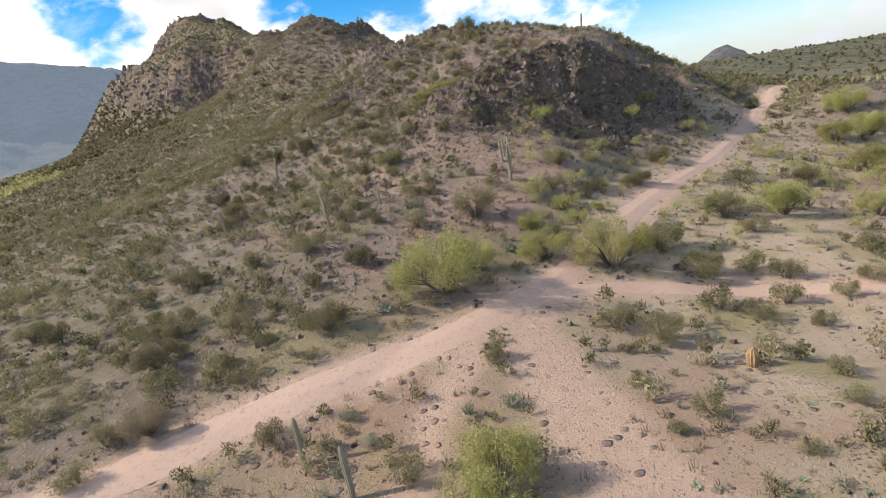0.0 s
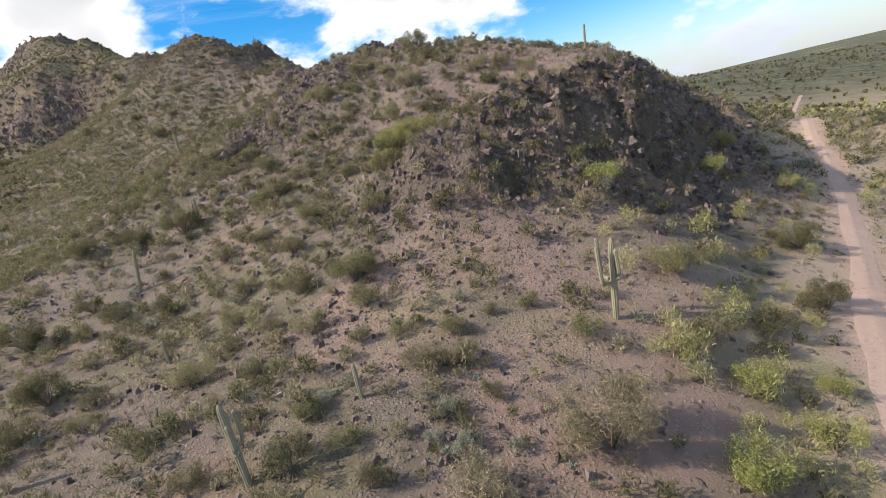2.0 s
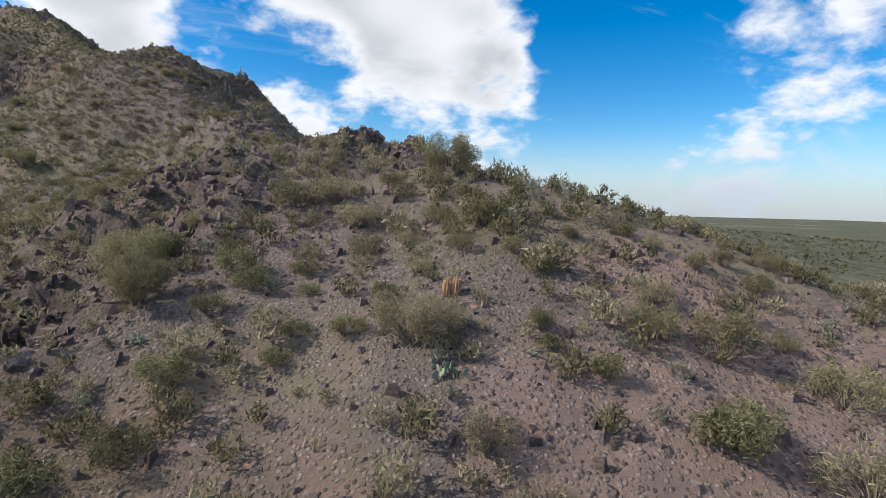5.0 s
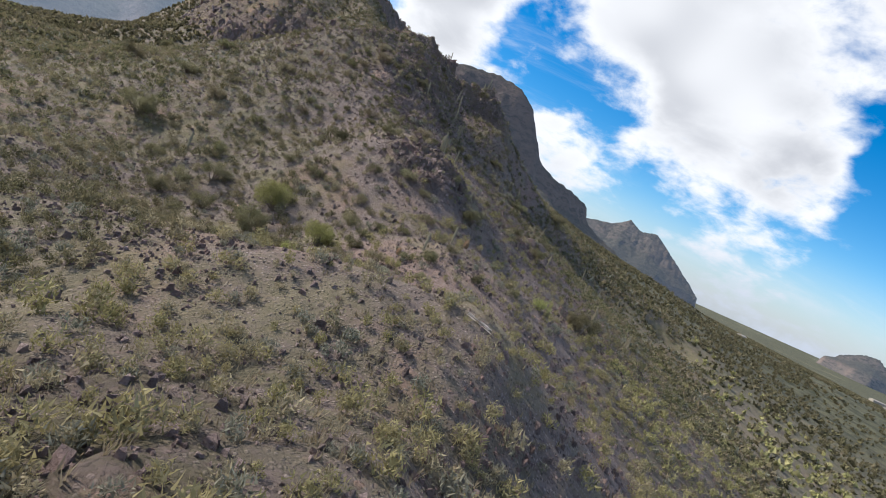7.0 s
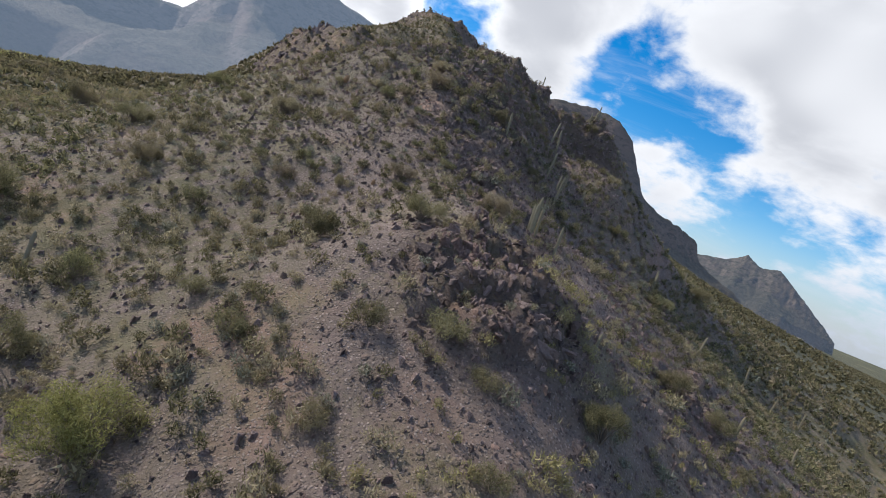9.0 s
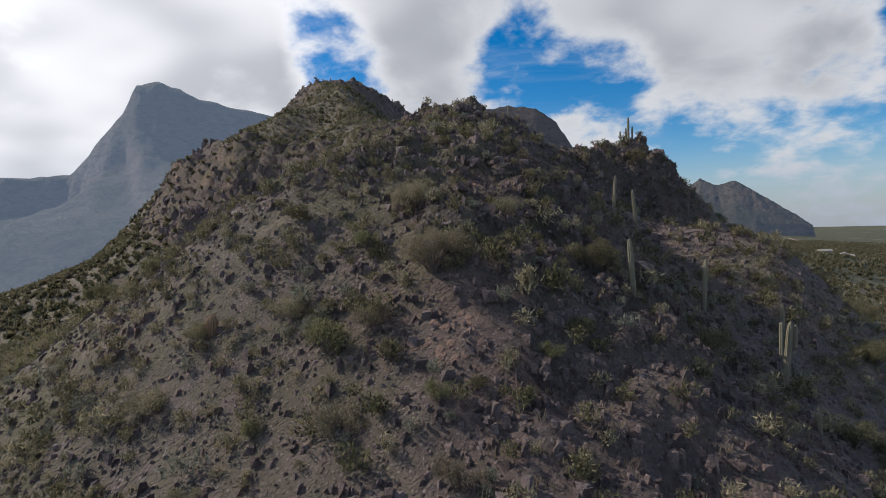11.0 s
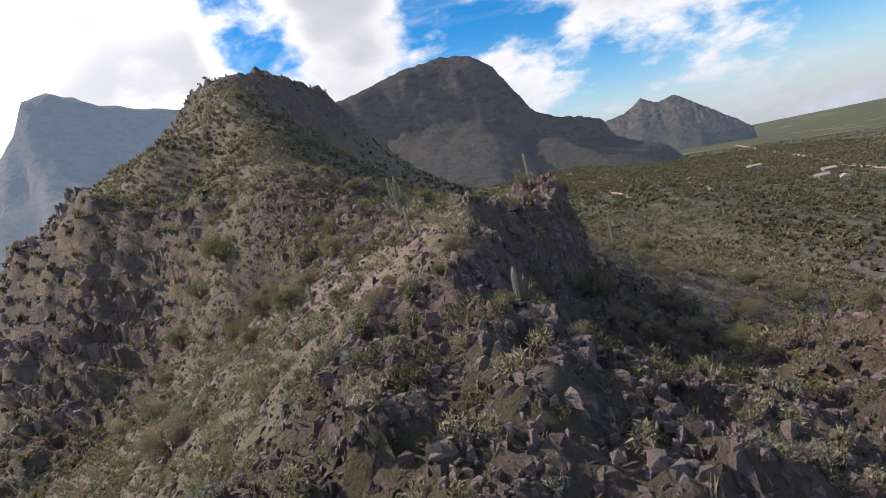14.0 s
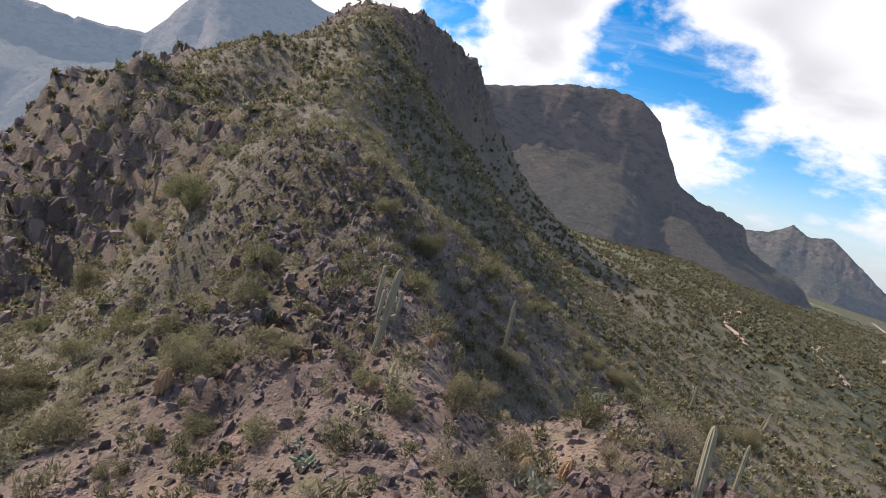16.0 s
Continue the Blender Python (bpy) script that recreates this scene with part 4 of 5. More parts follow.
def chip_shapes(count, seed):
    """Small stones: uneven wedges with a broken top."""
    r = np.random.default_rng(seed)
    out = []
    for k in range(count):
        a = np.array([0, 2.1, 4.2]) + r.uniform(-0.5, 0.5, 3)
        low = np.stack([np.cos(a), np.sin(a), np.full(3, -0.5)], 1) * r.uniform(0.75, 1.15, (3, 1))
        b = a + r.uniform(0.2, 0.9)
        top = np.stack([np.cos(b) * 0.62, np.sin(b) * 0.62, np.full(3, 0.8)], 1) * r.uniform(0.6, 1.25, (3, 3)) * np.array([1, 1, r.uniform(0.6, 1.3)])
        faces = [(3, 4, 5)]
        for i in range(3):
            j = (i + 1) % 3
            faces += [(i, j, 3 + i), (j, 3 + j, 3 + i)]
        out.append((np.vstack([low, top]) * np.array([1, r.uniform(0.6, 1), 1]), np.array(faces)))
    return out


def scatter(count, x0, x1, y0, y1, chance, r):
    """Places at random, kept by chance(x, y)."""
    x, y = r.uniform(x0, x1, count), r.uniform(y0, y1, count)
    keep = r.uniform(0, 1, count) < chance(x, y)
    return x[keep], y[keep]


def strew(name, shapes, x, y, size, sink, mat, label, category, r, squash=1.0, smooth=False, turn=None):
    """One mesh with a shape at every place."""
    z = land(x, y)
    verts, faces, base = [], [], 0
    pick = r.integers(0, len(shapes), len(x))
    turn = r.uniform(0, 2 * math.pi, len(x)) if turn is None else turn
    for k, (sv, sf) in enumerate(shapes):
        m = pick == k
        n = int(m.sum())
        if not n:
            continue
        c, s = np.cos(turn[m])[:, None], np.sin(turn[m])[:, None]
        v = np.stack([sv[None, :, 0] * c - sv[None, :, 1] * s, sv[None, :, 0] * s + sv[None, :, 1] * c, np.repeat(sv[None, :, 2] * squash, n, 0)], -1)
        v = v * size[m][:, None, None] + np.stack([x[m], y[m], z[m] - sink * size[m]], 1)[:, None]
        verts.append(v.reshape(-1, 3))
        faces.append((sf[None] + (np.arange(n) * len(sv))[:, None, None]).reshape(-1, sf.shape[1]) + base)
        base += n * len(sv)
    m = mesh_from_arrays(name, np.vstack(verts), np.vstack(faces), [mat], smooth=smooth)
    return tagged(new(name, m), label, category, kind="stuff")


def near_ridge(x, y):
    """Metres from the main crest line."""
    best = np.full(np.shape(x), 1e4)
    c = SOUTH_CREST + NORTH_CREST[:6]
    for a, b in zip(c[:-1], c[1:]):
        dx, dy = b[0] - a[0], b[1] - a[1]
        u = np.clip(((x - a[0]) * dx + (y - a[1]) * dy) / (dx * dx + dy * dy), 0, 1)
        best = np.minimum(best, np.hypot(x - a[0] - u * dx, y - a[1] - u * dy))
    return best


WAY = [(0, 8), (5, 72), (0, 130), (-4, 190), (-30, 250), (-38, 300)]       # the strip that is passed over


def beside_way(x, y):
    best = np.full(np.shape(x), 1e4)
    for a, b in zip(WAY[:-1], WAY[1:]):
        dx, dy = b[0] - a[0], b[1] - a[1]
        u = np.clip(((x - a[0]) * dx + (y - a[1]) * dy) / (dx * dx + dy * dy), 0, 1)
        best = np.minimum(best, np.hypot(x - a[0] - u * dx, y - a[1] - u * dy))
    return best


def stones():
    r = np.random.default_rng(11)
    shapes = chip_shapes(20, 3)

    def chance(x, y):
        lie = 0.22 + 0.14 * smooth_step(180, 210, y) + 0.9 * np.clip(rockiness(x, y) + 0.7 * smooth_step(-0.1, 0.5, fractal(x, y, 9, 3, 17)), 0, 1)
        return np.where(trail_distance(x, y) > 0.2, lie, 0) * (0.16 + 0.84 * hills_only(x, y)) * (0.75 + 0.25 * smooth_step(190, 220, y))
    x, y = scatter(800000, -125, 58, 14, 340, lambda x, y: np.exp(-np.maximum(beside_way(x, y) - 22, 0) / 22), r)
    keep = r.uniform(0, 1, len(x)) < chance(x, y)
    x, y = x[keep], y[keep]
    x, y = x[:122000], y[:122000]
    size = np.clip(0.095 * r.uniform(0.03, 1, len(x)) ** -0.5, 0.10, 0.38) * (0.9 + 0.25 * rockiness(x, y))
    strew("loose_stones", shapes, x, y, size, 0.10, ROCK, "loose angular grey-brown stones strewn over the slopes", "stones", r)

    # rubble and broken blocks on the outcrops
    def broken(x, y):
        return np.clip((rockiness(x, y) - 0.35) * 1.7, 0, 1) * hills_only(x, y) * np.exp(-np.maximum(near_ridge(x, y) - 26, 0) / 20) * np.where(trail_distance(x, y) > 0.4, 1, 0)
    x, y = scatter(120000, -80, 56, 60, 330, broken, r)
    size = np.clip(0.15 * r.uniform(0.02, 1, len(x)) ** -0.5, 0.13, 0.55) * (1 - 0.36 * smooth_step(190, 215, y))
    strew("rubble", rock_shapes(30, 8, 11), x, y, size, 0.15, ROCK, "angular mauve-brown blocks heaped on the outcrops", "rocks", r)

    # crags that make up the cliffs of the western and northern peaks
    def crag(x, y):
        return np.clip((cliffs(x, y) - 0.3) * 1.5, 0, 1) * smooth_step(400, 370, y)
    x, y = scatter(16000, -215, -75, 290, 540, crag, r)
    size = np.clip(0.34 * r.uniform(0.02, 1, len(x)) ** -0.42, 0.3, 1.2)
    strew("crags", [(v * np.array([1.0, 0.9, 1.3]), f) for v, f in rock_shapes(24, 9, 12)], x, y, size, 0.3, ROCK, "jagged dark brown crags of the steep peak walls", "rocks", r)

    # bedrock: jointed blocks that stand close together and share their cracks
    def jointed(x, y):
        return smooth_step(0.42, 0.75, rockiness(x, y)) * hills_only(x, y) * smooth_step(-0.15, 0.25, fractal(x, y, 6, 3, 57)) * np.where(trail_distance(x, y) > 1.5, 1, 0)
    pillars = [(v * np.array([0.85, 0.7, 1.25]), f) for v, f in rock_shapes(24, 14, 14)]
    x, y = scatter(17000, -75, 56, 62, 325, lambda x, y: jointed(x, y) * np.exp(-np.maximum(near_ridge(x, y) - 30, 0) / 12), r)
    lie = 0.7 + 0.5 * fractal(x, y, 20, 2, 59) + r.normal(0, 0.16, len(x))
    strew("bedrock", pillars, x, y, np.clip(0.21 * r.uniform(0.03, 1, len(x)) ** -0.42, 0.2, 0.66), 0.35, ROCK, "jointed dark mauve-brown bedrock blocks of the outcrops", "rocks", r, turn=lie)

    def walls(x, y):
        return smooth_step(0.35, 0.8, cliffs(x, y)) * smooth_step(-0.3, 0.1, fractal(x, y, 15, 3, 58))
    x, y = scatter(24000, -215, -75, 290, 540, walls, r)
    lie = 0.9 + 0.5 * fractal(x, y, 40, 2, 60) + r.normal(0, 0.16, len(x))
    strew("bedrock", [(v * np.array([0.85, 0.85, 2.1]), f) for v, f in pillars], x, y, np.clip(0.62 * r.uniform(0.04, 1, len(x)) ** -0.38, 0.55, 1.7) * (1 - 0.45 * smooth_step(420, 450, y)), 1.35, ROCK, "jointed brown rock walls of the peaks", "rocks", r, turn=lie)

    # larger boulders, one by one
    big = [mesh_from_arrays("boulder", v, f, [ROCK]) for v, f in rock_shapes(14, 5, 17)]
    n = 0
    for px, py, rad, amount in OUTCROPS:
        for k in range(9):
            a, d = r.uniform(0, 6.28), rad * math.sqrt(r.uniform(0, 1)) * 1.05
            x0, y0 = px + math.cos(a) * d, py + math.sin(a) * d
            s = float(r.uniform(0.22, 0.48))
            ob = new("boulder", big[n % 14])
            ob.matrix_basis = pose(x0, y0, height(x0, y0) + 0.05 * s, r.normal(0, 14), r.normal(0, 14), r.uniform(0, 360)) @ Matrix.Diagonal((s, s, s * 0.95, 1))
            tagged(ob, "angular dark brown boulder on a rocky outcrop", "boulder", "boulders on the outcrops")
            n += 1


def low_brush(seed, count, leaf, tall, lumps=6, wide=0.6, long=1.25):
    r = np.random.default_rng(seed)
    return leaves(crown_points(count, r, lumps, tall, 0.35, 0.38, 0.36), leaf, r, long, 0.5, wide)


def overgrown(x, y):
    """How thickly the slopes are grown over: most in the west and on the lower slopes."""
    d = 0.58 + 0.65 * fractal(x, y, 13, 3, 41) + 0.45 * smooth_step(8, -25, x - 0.25 * np.clip(150 - y, -60, 60)) + 0.35 * smooth_step(18, 34, x) * smooth_step(60, 110, y) + 0.35 * smooth_step(-4, -18, x) * smooth_step(140, 110, y) + 0.25 * smooth_step(200, 235, y)
    return np.where(trail_distance(x, y) > 0.7, np.clip(d, 0.06, 1), 0) * (1 - 0.3 * rockiness(x, y)) * (1 - 0.42 * bare_ground(x, y))


def scrub():
    r = np.random.default_rng(23)

    def chance(x, y):
        return overgrown(x, y) * (0.42 + 0.58 * hills_only(x, y))
    x, y = scatter(66000, -125, 75, 0, 345, chance, r)
    xn, yn = scatter(15000, -170, 20, 345, 450, chance, r)
    x, y = np.r_[x, xn], np.r_[y, yn]
    size = r.uniform(0.34, 0.86, len(x)) * np.where(r.uniform(0, 1, len(x)) < 0.18, 1.5, 1)
    k = r.uniform(0, 1, len(x))
    off = beside_way(x, y)
    size = size * (1.12 + 0.22 * smooth_step(30, 70, off))
    keep = r.uniform(0, 1, len(x)) < 0.88
    kinds = ((0, 0.60, CREOSOTE, "small olive-green desert shrubs dotting the slopes", 0.85, 61), (0.60, 0.86, DRYBUSH, "small dry straw-coloured shrubs on the slopes", 0.8, 63), (0.86, 1.01, BRITTLE, "small grey-green brittlebush on the slopes", 0.6, 65))
    for lo, hi, mat, label, tall, seed in kinds:
        for m, count, leaf, wide, long in (((off < 34) & keep, 124, 0.074, 0.50, 1.9), ((off >= 34) & (off < 66), 34, 0.155, 0.5, 1.5), (off >= 66, 13, 0.30, 0.7, 1.25)):
            m = m & (k >= lo) & (k < hi)
            # on this stretch the creosote shrubs get the paler yellow-green leaf colour
            east_slope = m & (x > -4) & (x < 60) & (y > 118) & (y < 205)
            if mat is CREOSOTE and east_slope.any():
                strew("desert_scrub", [low_brush(seed + 40 + q, count, leaf, tall * 1.25, 6, wide, long) for q in range(6)], x[east_slope], y[east_slope], size[east_slope], 0.02, FLATBRUSH, "small yellow-green shrubs on the eastern slope", "shrubs", r)
                m = m & ~east_slope
            strew("desert_scrub", [low_brush(seed + q, count, leaf, tall * 1.25, 6, wide, long) for q in range(8)], x[m], y[m], size[m], 0.02, mat, label, "shrubs", r)
    def western(x, y):
        return np.where(trail_distance(x, y) > 2.0, np.clip(0.45 + 1.3 * fractal(x, y, 9, 3, 49), 0.05, 1), 0) * smooth_step(-5, -16, x)
    x, y = scatter(2300, -75, -5, 22, 130, western, r)
    strew("hillside_brush", [low_brush(120 + q, 210, 0.060, 1.15, 9, 0.45, 2.1) for q in range(8)], x, y, r.uniform(0.65, 1.35, len(x)), 0.02, CREOSOTE, "dense dark olive brush on the western slope", "shrubs", r)
    # brush on the flats on both sides of the trail
    def flats(x, y):
        return np.where(trail_distance(x, y) > 0.8, np.clip(0.5 + 0.9 * fractal(x, y, 16, 3, 43), 0.08, 1), 0) * (1 - hills_only(x, y))
    x, y = scatter(5200, 8, 150, 36, 240, flats, r)
    strew("flats_brush", [low_brush(90 + q, 300, 0.048, 1.15, 10, 0.45, 2.1) for q in range(8)], x, y, r.uniform(0.7, 1.5, len(x)), 0.02, FLATBRUSH, "yellow-green creosote and bursage on the flats", "shrubs", r)
    # grass tufts
    def grassy(x, y):
        return np.where(trail_distance(x, y) > 0.2, np.clip(0.35 + 1.2 * fractal(x, y, 9, 3, 47), 0.04, 1), 0) * (1 - 0.5 * rockiness(x, y))
    x, y = scatter(40000, -60, 62, 12, 330, grassy, r)
    tufts = []
    for q in range(6):
        rr = np.random.default_rng(80 + q)
        n = 9
        a, tilt = rr.uniform(0, 6.28, n), rr.uniform(0.1, 0.8, n)
        d = np.stack([np.cos(a) * tilt, np.sin(a) * tilt, np.ones(n)], 1)
        b = rr.normal(0, 0.35, (n, 3)) * np.array([1, 1, 0])
        side = np.stack([-np.sin(a), np.cos(a), a * 0], 1) * 0.09
        tufts.append((np.stack([b - side, b + side, b + d], 1).reshape(-1, 3), np.arange(3 * n).reshape(-1, 3)))
    strew("dry_grass", tufts, x, y, r.uniform(0.15, 0.42, len(x)), 0.02, DRYBUSH, "tufts of dry grass between the stones", "grass", r)
    # far slopes and flats
    def far(x, y):
        near = (x > -125) & (x < 75) & (y > 0) & (y < 345) | (beside_way(x, y) < 80) | (x > -170) & (x < 20) & (y > 340) & (y < 450)
        return np.where(near, 0, np.clip(0.6 + 0.8 * fractal(x, y, 40, 3, 53), 0.12, 1)) * np.where(trail_distance(x, y) > 1.0, 1, 0) * (1 - 0.85 * cliffs(x, y))
    x1, y1 = scatter(52000, -320, 210, -10, 600, far, r)
    xw, yw = scatter(22000, -330, -125, 140, 430, far, r)
    x1, y1 = np.r_[x1, xw], np.r_[y1, yw]
    x2, y2 = scatter(16000, 200, 900, 60, 1500, far, r)
    x3, y3 = scatter(26000, -200, 420, 600, 1300, far, r)
    x2, y2 = np.r_[x2, x3], np.r_[y2, y3]
    x, y = np.r_[x1, x2], np.r_[y1, y2]
    size = np.r_[r.uniform(0.6, 1.5, len(x1)), r.uniform(0.9, 2.1, len(x2))]
    # beyond about 300 m the flats take darker leaves in place of cloud shadow
    low = (hills_only(x, y) < 0.4 + 0.3 * r.uniform(-1, 1, len(x))) & (np.hypot(x, y) < 300 + 60 * r.uniform(-1, 1, len(x)))
    for m, mat, label in ((~low, CREOSOTE, "dense olive desert scrub over the far slopes"), (low, FLATBRUSH, "yellow-green desert scrub spread over the flats")):
        strew("far_scrub", [low_brush(70 + q, 12, 0.50, 0.95, 4, 0.7) for q in range(8)], x[m], y[m], size[m], 0.05, mat, label, "shrubs", r)


# ---- far out on the plain ----
def farm_building(x, y, w, d, h, turn):
    ob = new("farm_building")
    ob.matrix_basis = pose(x, y, height(x, y) - 0.3, 0, 0, turn)
    for name, size, z, over in (("walls", (w, d, h), h / 2, 0), ("roof", (w + 0.8, d + 0.8, 0.5), h + 0.2, 0)):
        bm = bmesh.new()
        bmesh.ops.create_cube(bm, size=1.0)
        bmesh.ops.scale(bm, vec=size, verts=bm.verts)
        bmesh.ops.translate(bm, vec=(0, 0, z), verts=bm.verts)
        if name == "roof":
            for q in bm.verts:
                if q.co.z > z:
                    q.co.y *= 0.2
                    q.co.z += h * 0.25
        m = bpy.data.meshes.new(name)
        bm.to_mesh(m)
        bm.free()
        m.materials.append(WHITE)
        part(name, m, ob)
    tagged(ob, "pale low farm building far out on the plain", "building", "farm buildings on the plain")


build_trail(MAIN_TRAIL, 2.4, "wide pale pink dirt trail with worn wheel tracks", 0.10, 0.35)
build_trail(EAST_TRAIL, 2.1, "narrow pale dirt trail branching across the flats", 0.07)
for pts, width in (([(16, 599), (-1, 538), (-6, 502), (-3, 490), (-1, 479)], 2.6), ([(77, 668), (47, 586), (35, 532), (39, 520), (35, 494)], 2.6), ([(433, 1710), (334, 1293), (284, 1075), (251, 920), (224, 813), (204, 740), (190, 650)], 7.0)):
    build_trail(pts, width, "pale dirt road winding across the scrub plain", 0.35)
FLATS_BUSHES = [(11.4, 16.3, 0.8, "creosote"), (0.2, 17.1, 4.0, "palo verde"), (7.7, 18.8, 0.9, "creosote"), (15.1, 18.8, 1.2, "creosote"), (-3.2, 18.9, 1.6, "creosote"), (9.6, 19.6, 1.4, "creosote"), (0.5, 19.8, 1.4, "creosote"), (-5.0, 21.4, 1.0, "brittle"), (17.0, 22.0, 1.1, "creosote"), (-18.9, 22.4, 1.8, "creosote"), (7.9, 22.6, 1.1, "creosote"), (-10.0, 23.2, 1.4, "creosote"), (-6.2, 23.6, 1.1, "brittle"), (-18.8, 24.8, 1.7, "creosote"), (-16.8, 25.2, 2.9, "dry"), (15.8, 25.5, 1.2, "creosote"), (8.5, 26.0, 0.9, "creosote"), (1.6, 26.4, 1.5, "creosote"), (20.4, 27.5, 1.3, "creosote"), (11.0, 27.5, 2.6, "creosote"), (-13.7, 28.8, 1.3, "creosote"), (9.0, 29.1, 2.0, "creosote"), (18.0, 29.6, 1.9, "creosote"), (24.0, 30.2, 1.4, "creosote"), (20.6, 30.8, 1.8, "creosote"), (16.4, 31.0, 2.1, "creosote"), (-12.1, 31.4, 1.2, "creosote"), (-18.6, 31.4, 2.8, "creosote"), (-8.1, 31.6, 2.8, "creosote"), (26.8, 31.7, 1.8, "creosote")]
ROADSIDE_BUSHES = [(22.8, 34.2, 2.0, "creosote"), (-14.3, 34.3, 1.9, "creosote"), (-20.0, 34.7, 2.7, "creosote"), (-0.3, 34.9, 5.8, "palo verde"), (21.5, 35.9, 2.0, "creosote"), (17.8, 35.9, 3.3, "creosote"), (-12.3, 36.0, 1.4, "creosote"), (30.6, 36.2, 2.1, "creosote"), (-19.2, 36.7, 2.0, "creosote"), (-9.9, 37.9, 1.9, "creosote"), (12.3, 38.1, 5.1, "palo verde"), (2.5, 38.5, 3.4, "palo verde"), (-30.1, 39.4, 2.2, "creosote"), (7.8, 40.2, 4.0, "palo verde"), (-6.4, 40.3, 2.6, "creosote"), (17.1, 41.0, 3.7, "creosote"), (-33.7, 41.5, 2.7, "creosote"), (25.8, 41.8, 1.9, "creosote"), (-24.9, 42.7, 2.3, "creosote"), (37.4, 43.4, 2.9, "palo verde"), (-21.6, 44.3, 2.9, "creosote"), (30.0, 44.7, 4.5, "palo verde"), (8.1, 45.1, 2.3, "palo verde"), (-16.4, 45.2, 2.0, "creosote"), (-11.3, 45.2, 2.9, "creosote"), (25.3, 45.3, 3.5, "creosote"), (12.3, 46.0, 2.0, "palo verde")]
HILL_FOOT_BUSHES = [(-1.7, 46.8, 2.4, "dry"), (3.7, 47.7, 4.2, "dry"), (14.9, 48.3, 1.3, "palo verde"), (-5.6, 48.6, 1.3, "creosote"), (-1.6, 49.1, 1.3, "brittle"), (11.8, 49.3, 2.0, "palo verde"), (-2.7, 50.0, 0.9, "brittle"), (9.9, 50.4, 1.3, "brittle"), (-8.5, 51.1, 1.8, "creosote"), (-1.9, 51.2, 1.2, "brittle"), (-6.2, 51.2, 1.4, "creosote"), (0.4, 51.7, 1.0, "creosote"), (-12.7, 52.2, 1.4, "creosote"), (37.9, 52.3, 2.9, "creosote"), (12.2, 52.4, 2.0, "creosote"), (16.3, 53.0, 2.4, "creosote"), (-7.6, 53.6, 1.3, "creosote"), (6.4, 53.9, 1.7, "creosote"), (-0.1, 54.1, 1.4, "creosote"), (-6.8, 54.4, 1.1, "brittle"), (-2.0, 54.5, 1.9, "creosote"), (21.6, 54.6, 2.6, "creosote"), (32.6, 55.0, 2.4, "creosote"), (-16.0, 56.1, 1.6, "creosote"), (0.1, 56.3, 1.5, "creosote"), (4.8, 57.0, 1.2, "creosote"), (2.6, 57.2, 0.9, "creosote"), (48.8, 57.4, 3.8, "palo verde"), (-12.5, 57.7, 0.9, "dry"), (14.4, 57.7, 3.1, "creosote"), (-2.4, 57.8, 1.2, "creosote"), (-4.6, 58.1, 1.2, "creosote")]
HILL_FOOT_SHRUBS = [(-10.4, 58.9, 1.4, "creosote"), (-19.7, 60.0, 1.5, "creosote"), (-23.3, 60.7, 2.4, "creosote"), (-13.8, 61.0, 2.2, "creosote"), (-7.1, 61.0, 2.0, "creosote"), (-3.7, 61.5, 2.0, "creosote")]
BROW_BUSHES = [(27.7, 62.0, 2.9, "creosote"), (-20.0, 62.9, 1.6, "creosote"), (-9.7, 63.3, 1.4, "creosote"), (-3.9, 64.9, 3.0, "creosote"), (-23.5, 65.2, 3.1, "creosote"), (15.4, 66.1, 2.5, "palo verde"), (-7.8, 66.7, 1.9, "creosote"), (-12.3, 66.8, 1.5, "creosote"), (53.0, 67.5, 3.7, "palo verde"), (58.4, 68.6, 4.5, "palo verde"), (14.8, 68.9, 1.8, "creosote"), (34.8, 69.9, 2.0, "palo verde"), (28.1, 70.5, 2.0, "palo verde"), (-11.7, 70.6, 1.7, "creosote"), (8.4, 70.8, 1.4, "creosote"), (-0.8, 71.5, 2.2, "creosote"), (10.2, 71.9, 0.7, "creosote"), (12.1, 72.2, 0.8, "creosote"), (6.2, 72.6, 0.9, "creosote"), (14.6, 72.6, 0.9, "creosote"), (-7.9, 72.7, 2.2, "creosote"), (3.7, 72.8, 1.3, "dry"), (8.3, 72.9, 0.8, "creosote"), (10.2, 73.3, 0.6, "creosote"), (11.9, 73.3, 0.6, "creosote"), (31.6, 73.7, 2.6, "palo verde"), (59.9, 74.0, 4.8, "palo verde"), (-18.3, 74.0, 1.8, "creosote"), (5.4, 74.1, 0.8, "creosote"), (14.4, 74.2, 1.0, "dry"), (17.3, 74.4, 1.4, "creosote"), (12.1, 74.6, 0.7, "creosote")]
BROW_SHRUBS = [(6.8, 75.4, 0.9, "creosote"), (1.9, 75.8, 1.8, "creosote"), (11.4, 76.1, 0.9, "dry"), (-29.4, 76.1, 3.5, "creosote"), (-22.8, 76.2, 2.3, "creosote"), (13.5, 76.8, 0.8, "creosote"), (-10.8, 77.0, 1.9, "creosote"), (-6.1, 77.1, 2.4, "creosote"), (9.3, 77.5, 1.5, "creosote"), (-13.9, 77.6, 1.9, "creosote"), (18.4, 78.9, 2.0, "dry"), (2.3, 79.0, 2.4, "creosote"), (-25.4, 79.1, 1.9, "creosote"), (6.3, 80.2, 2.5, "palo verde"), (-1.9, 81.7, 1.8, "creosote")]
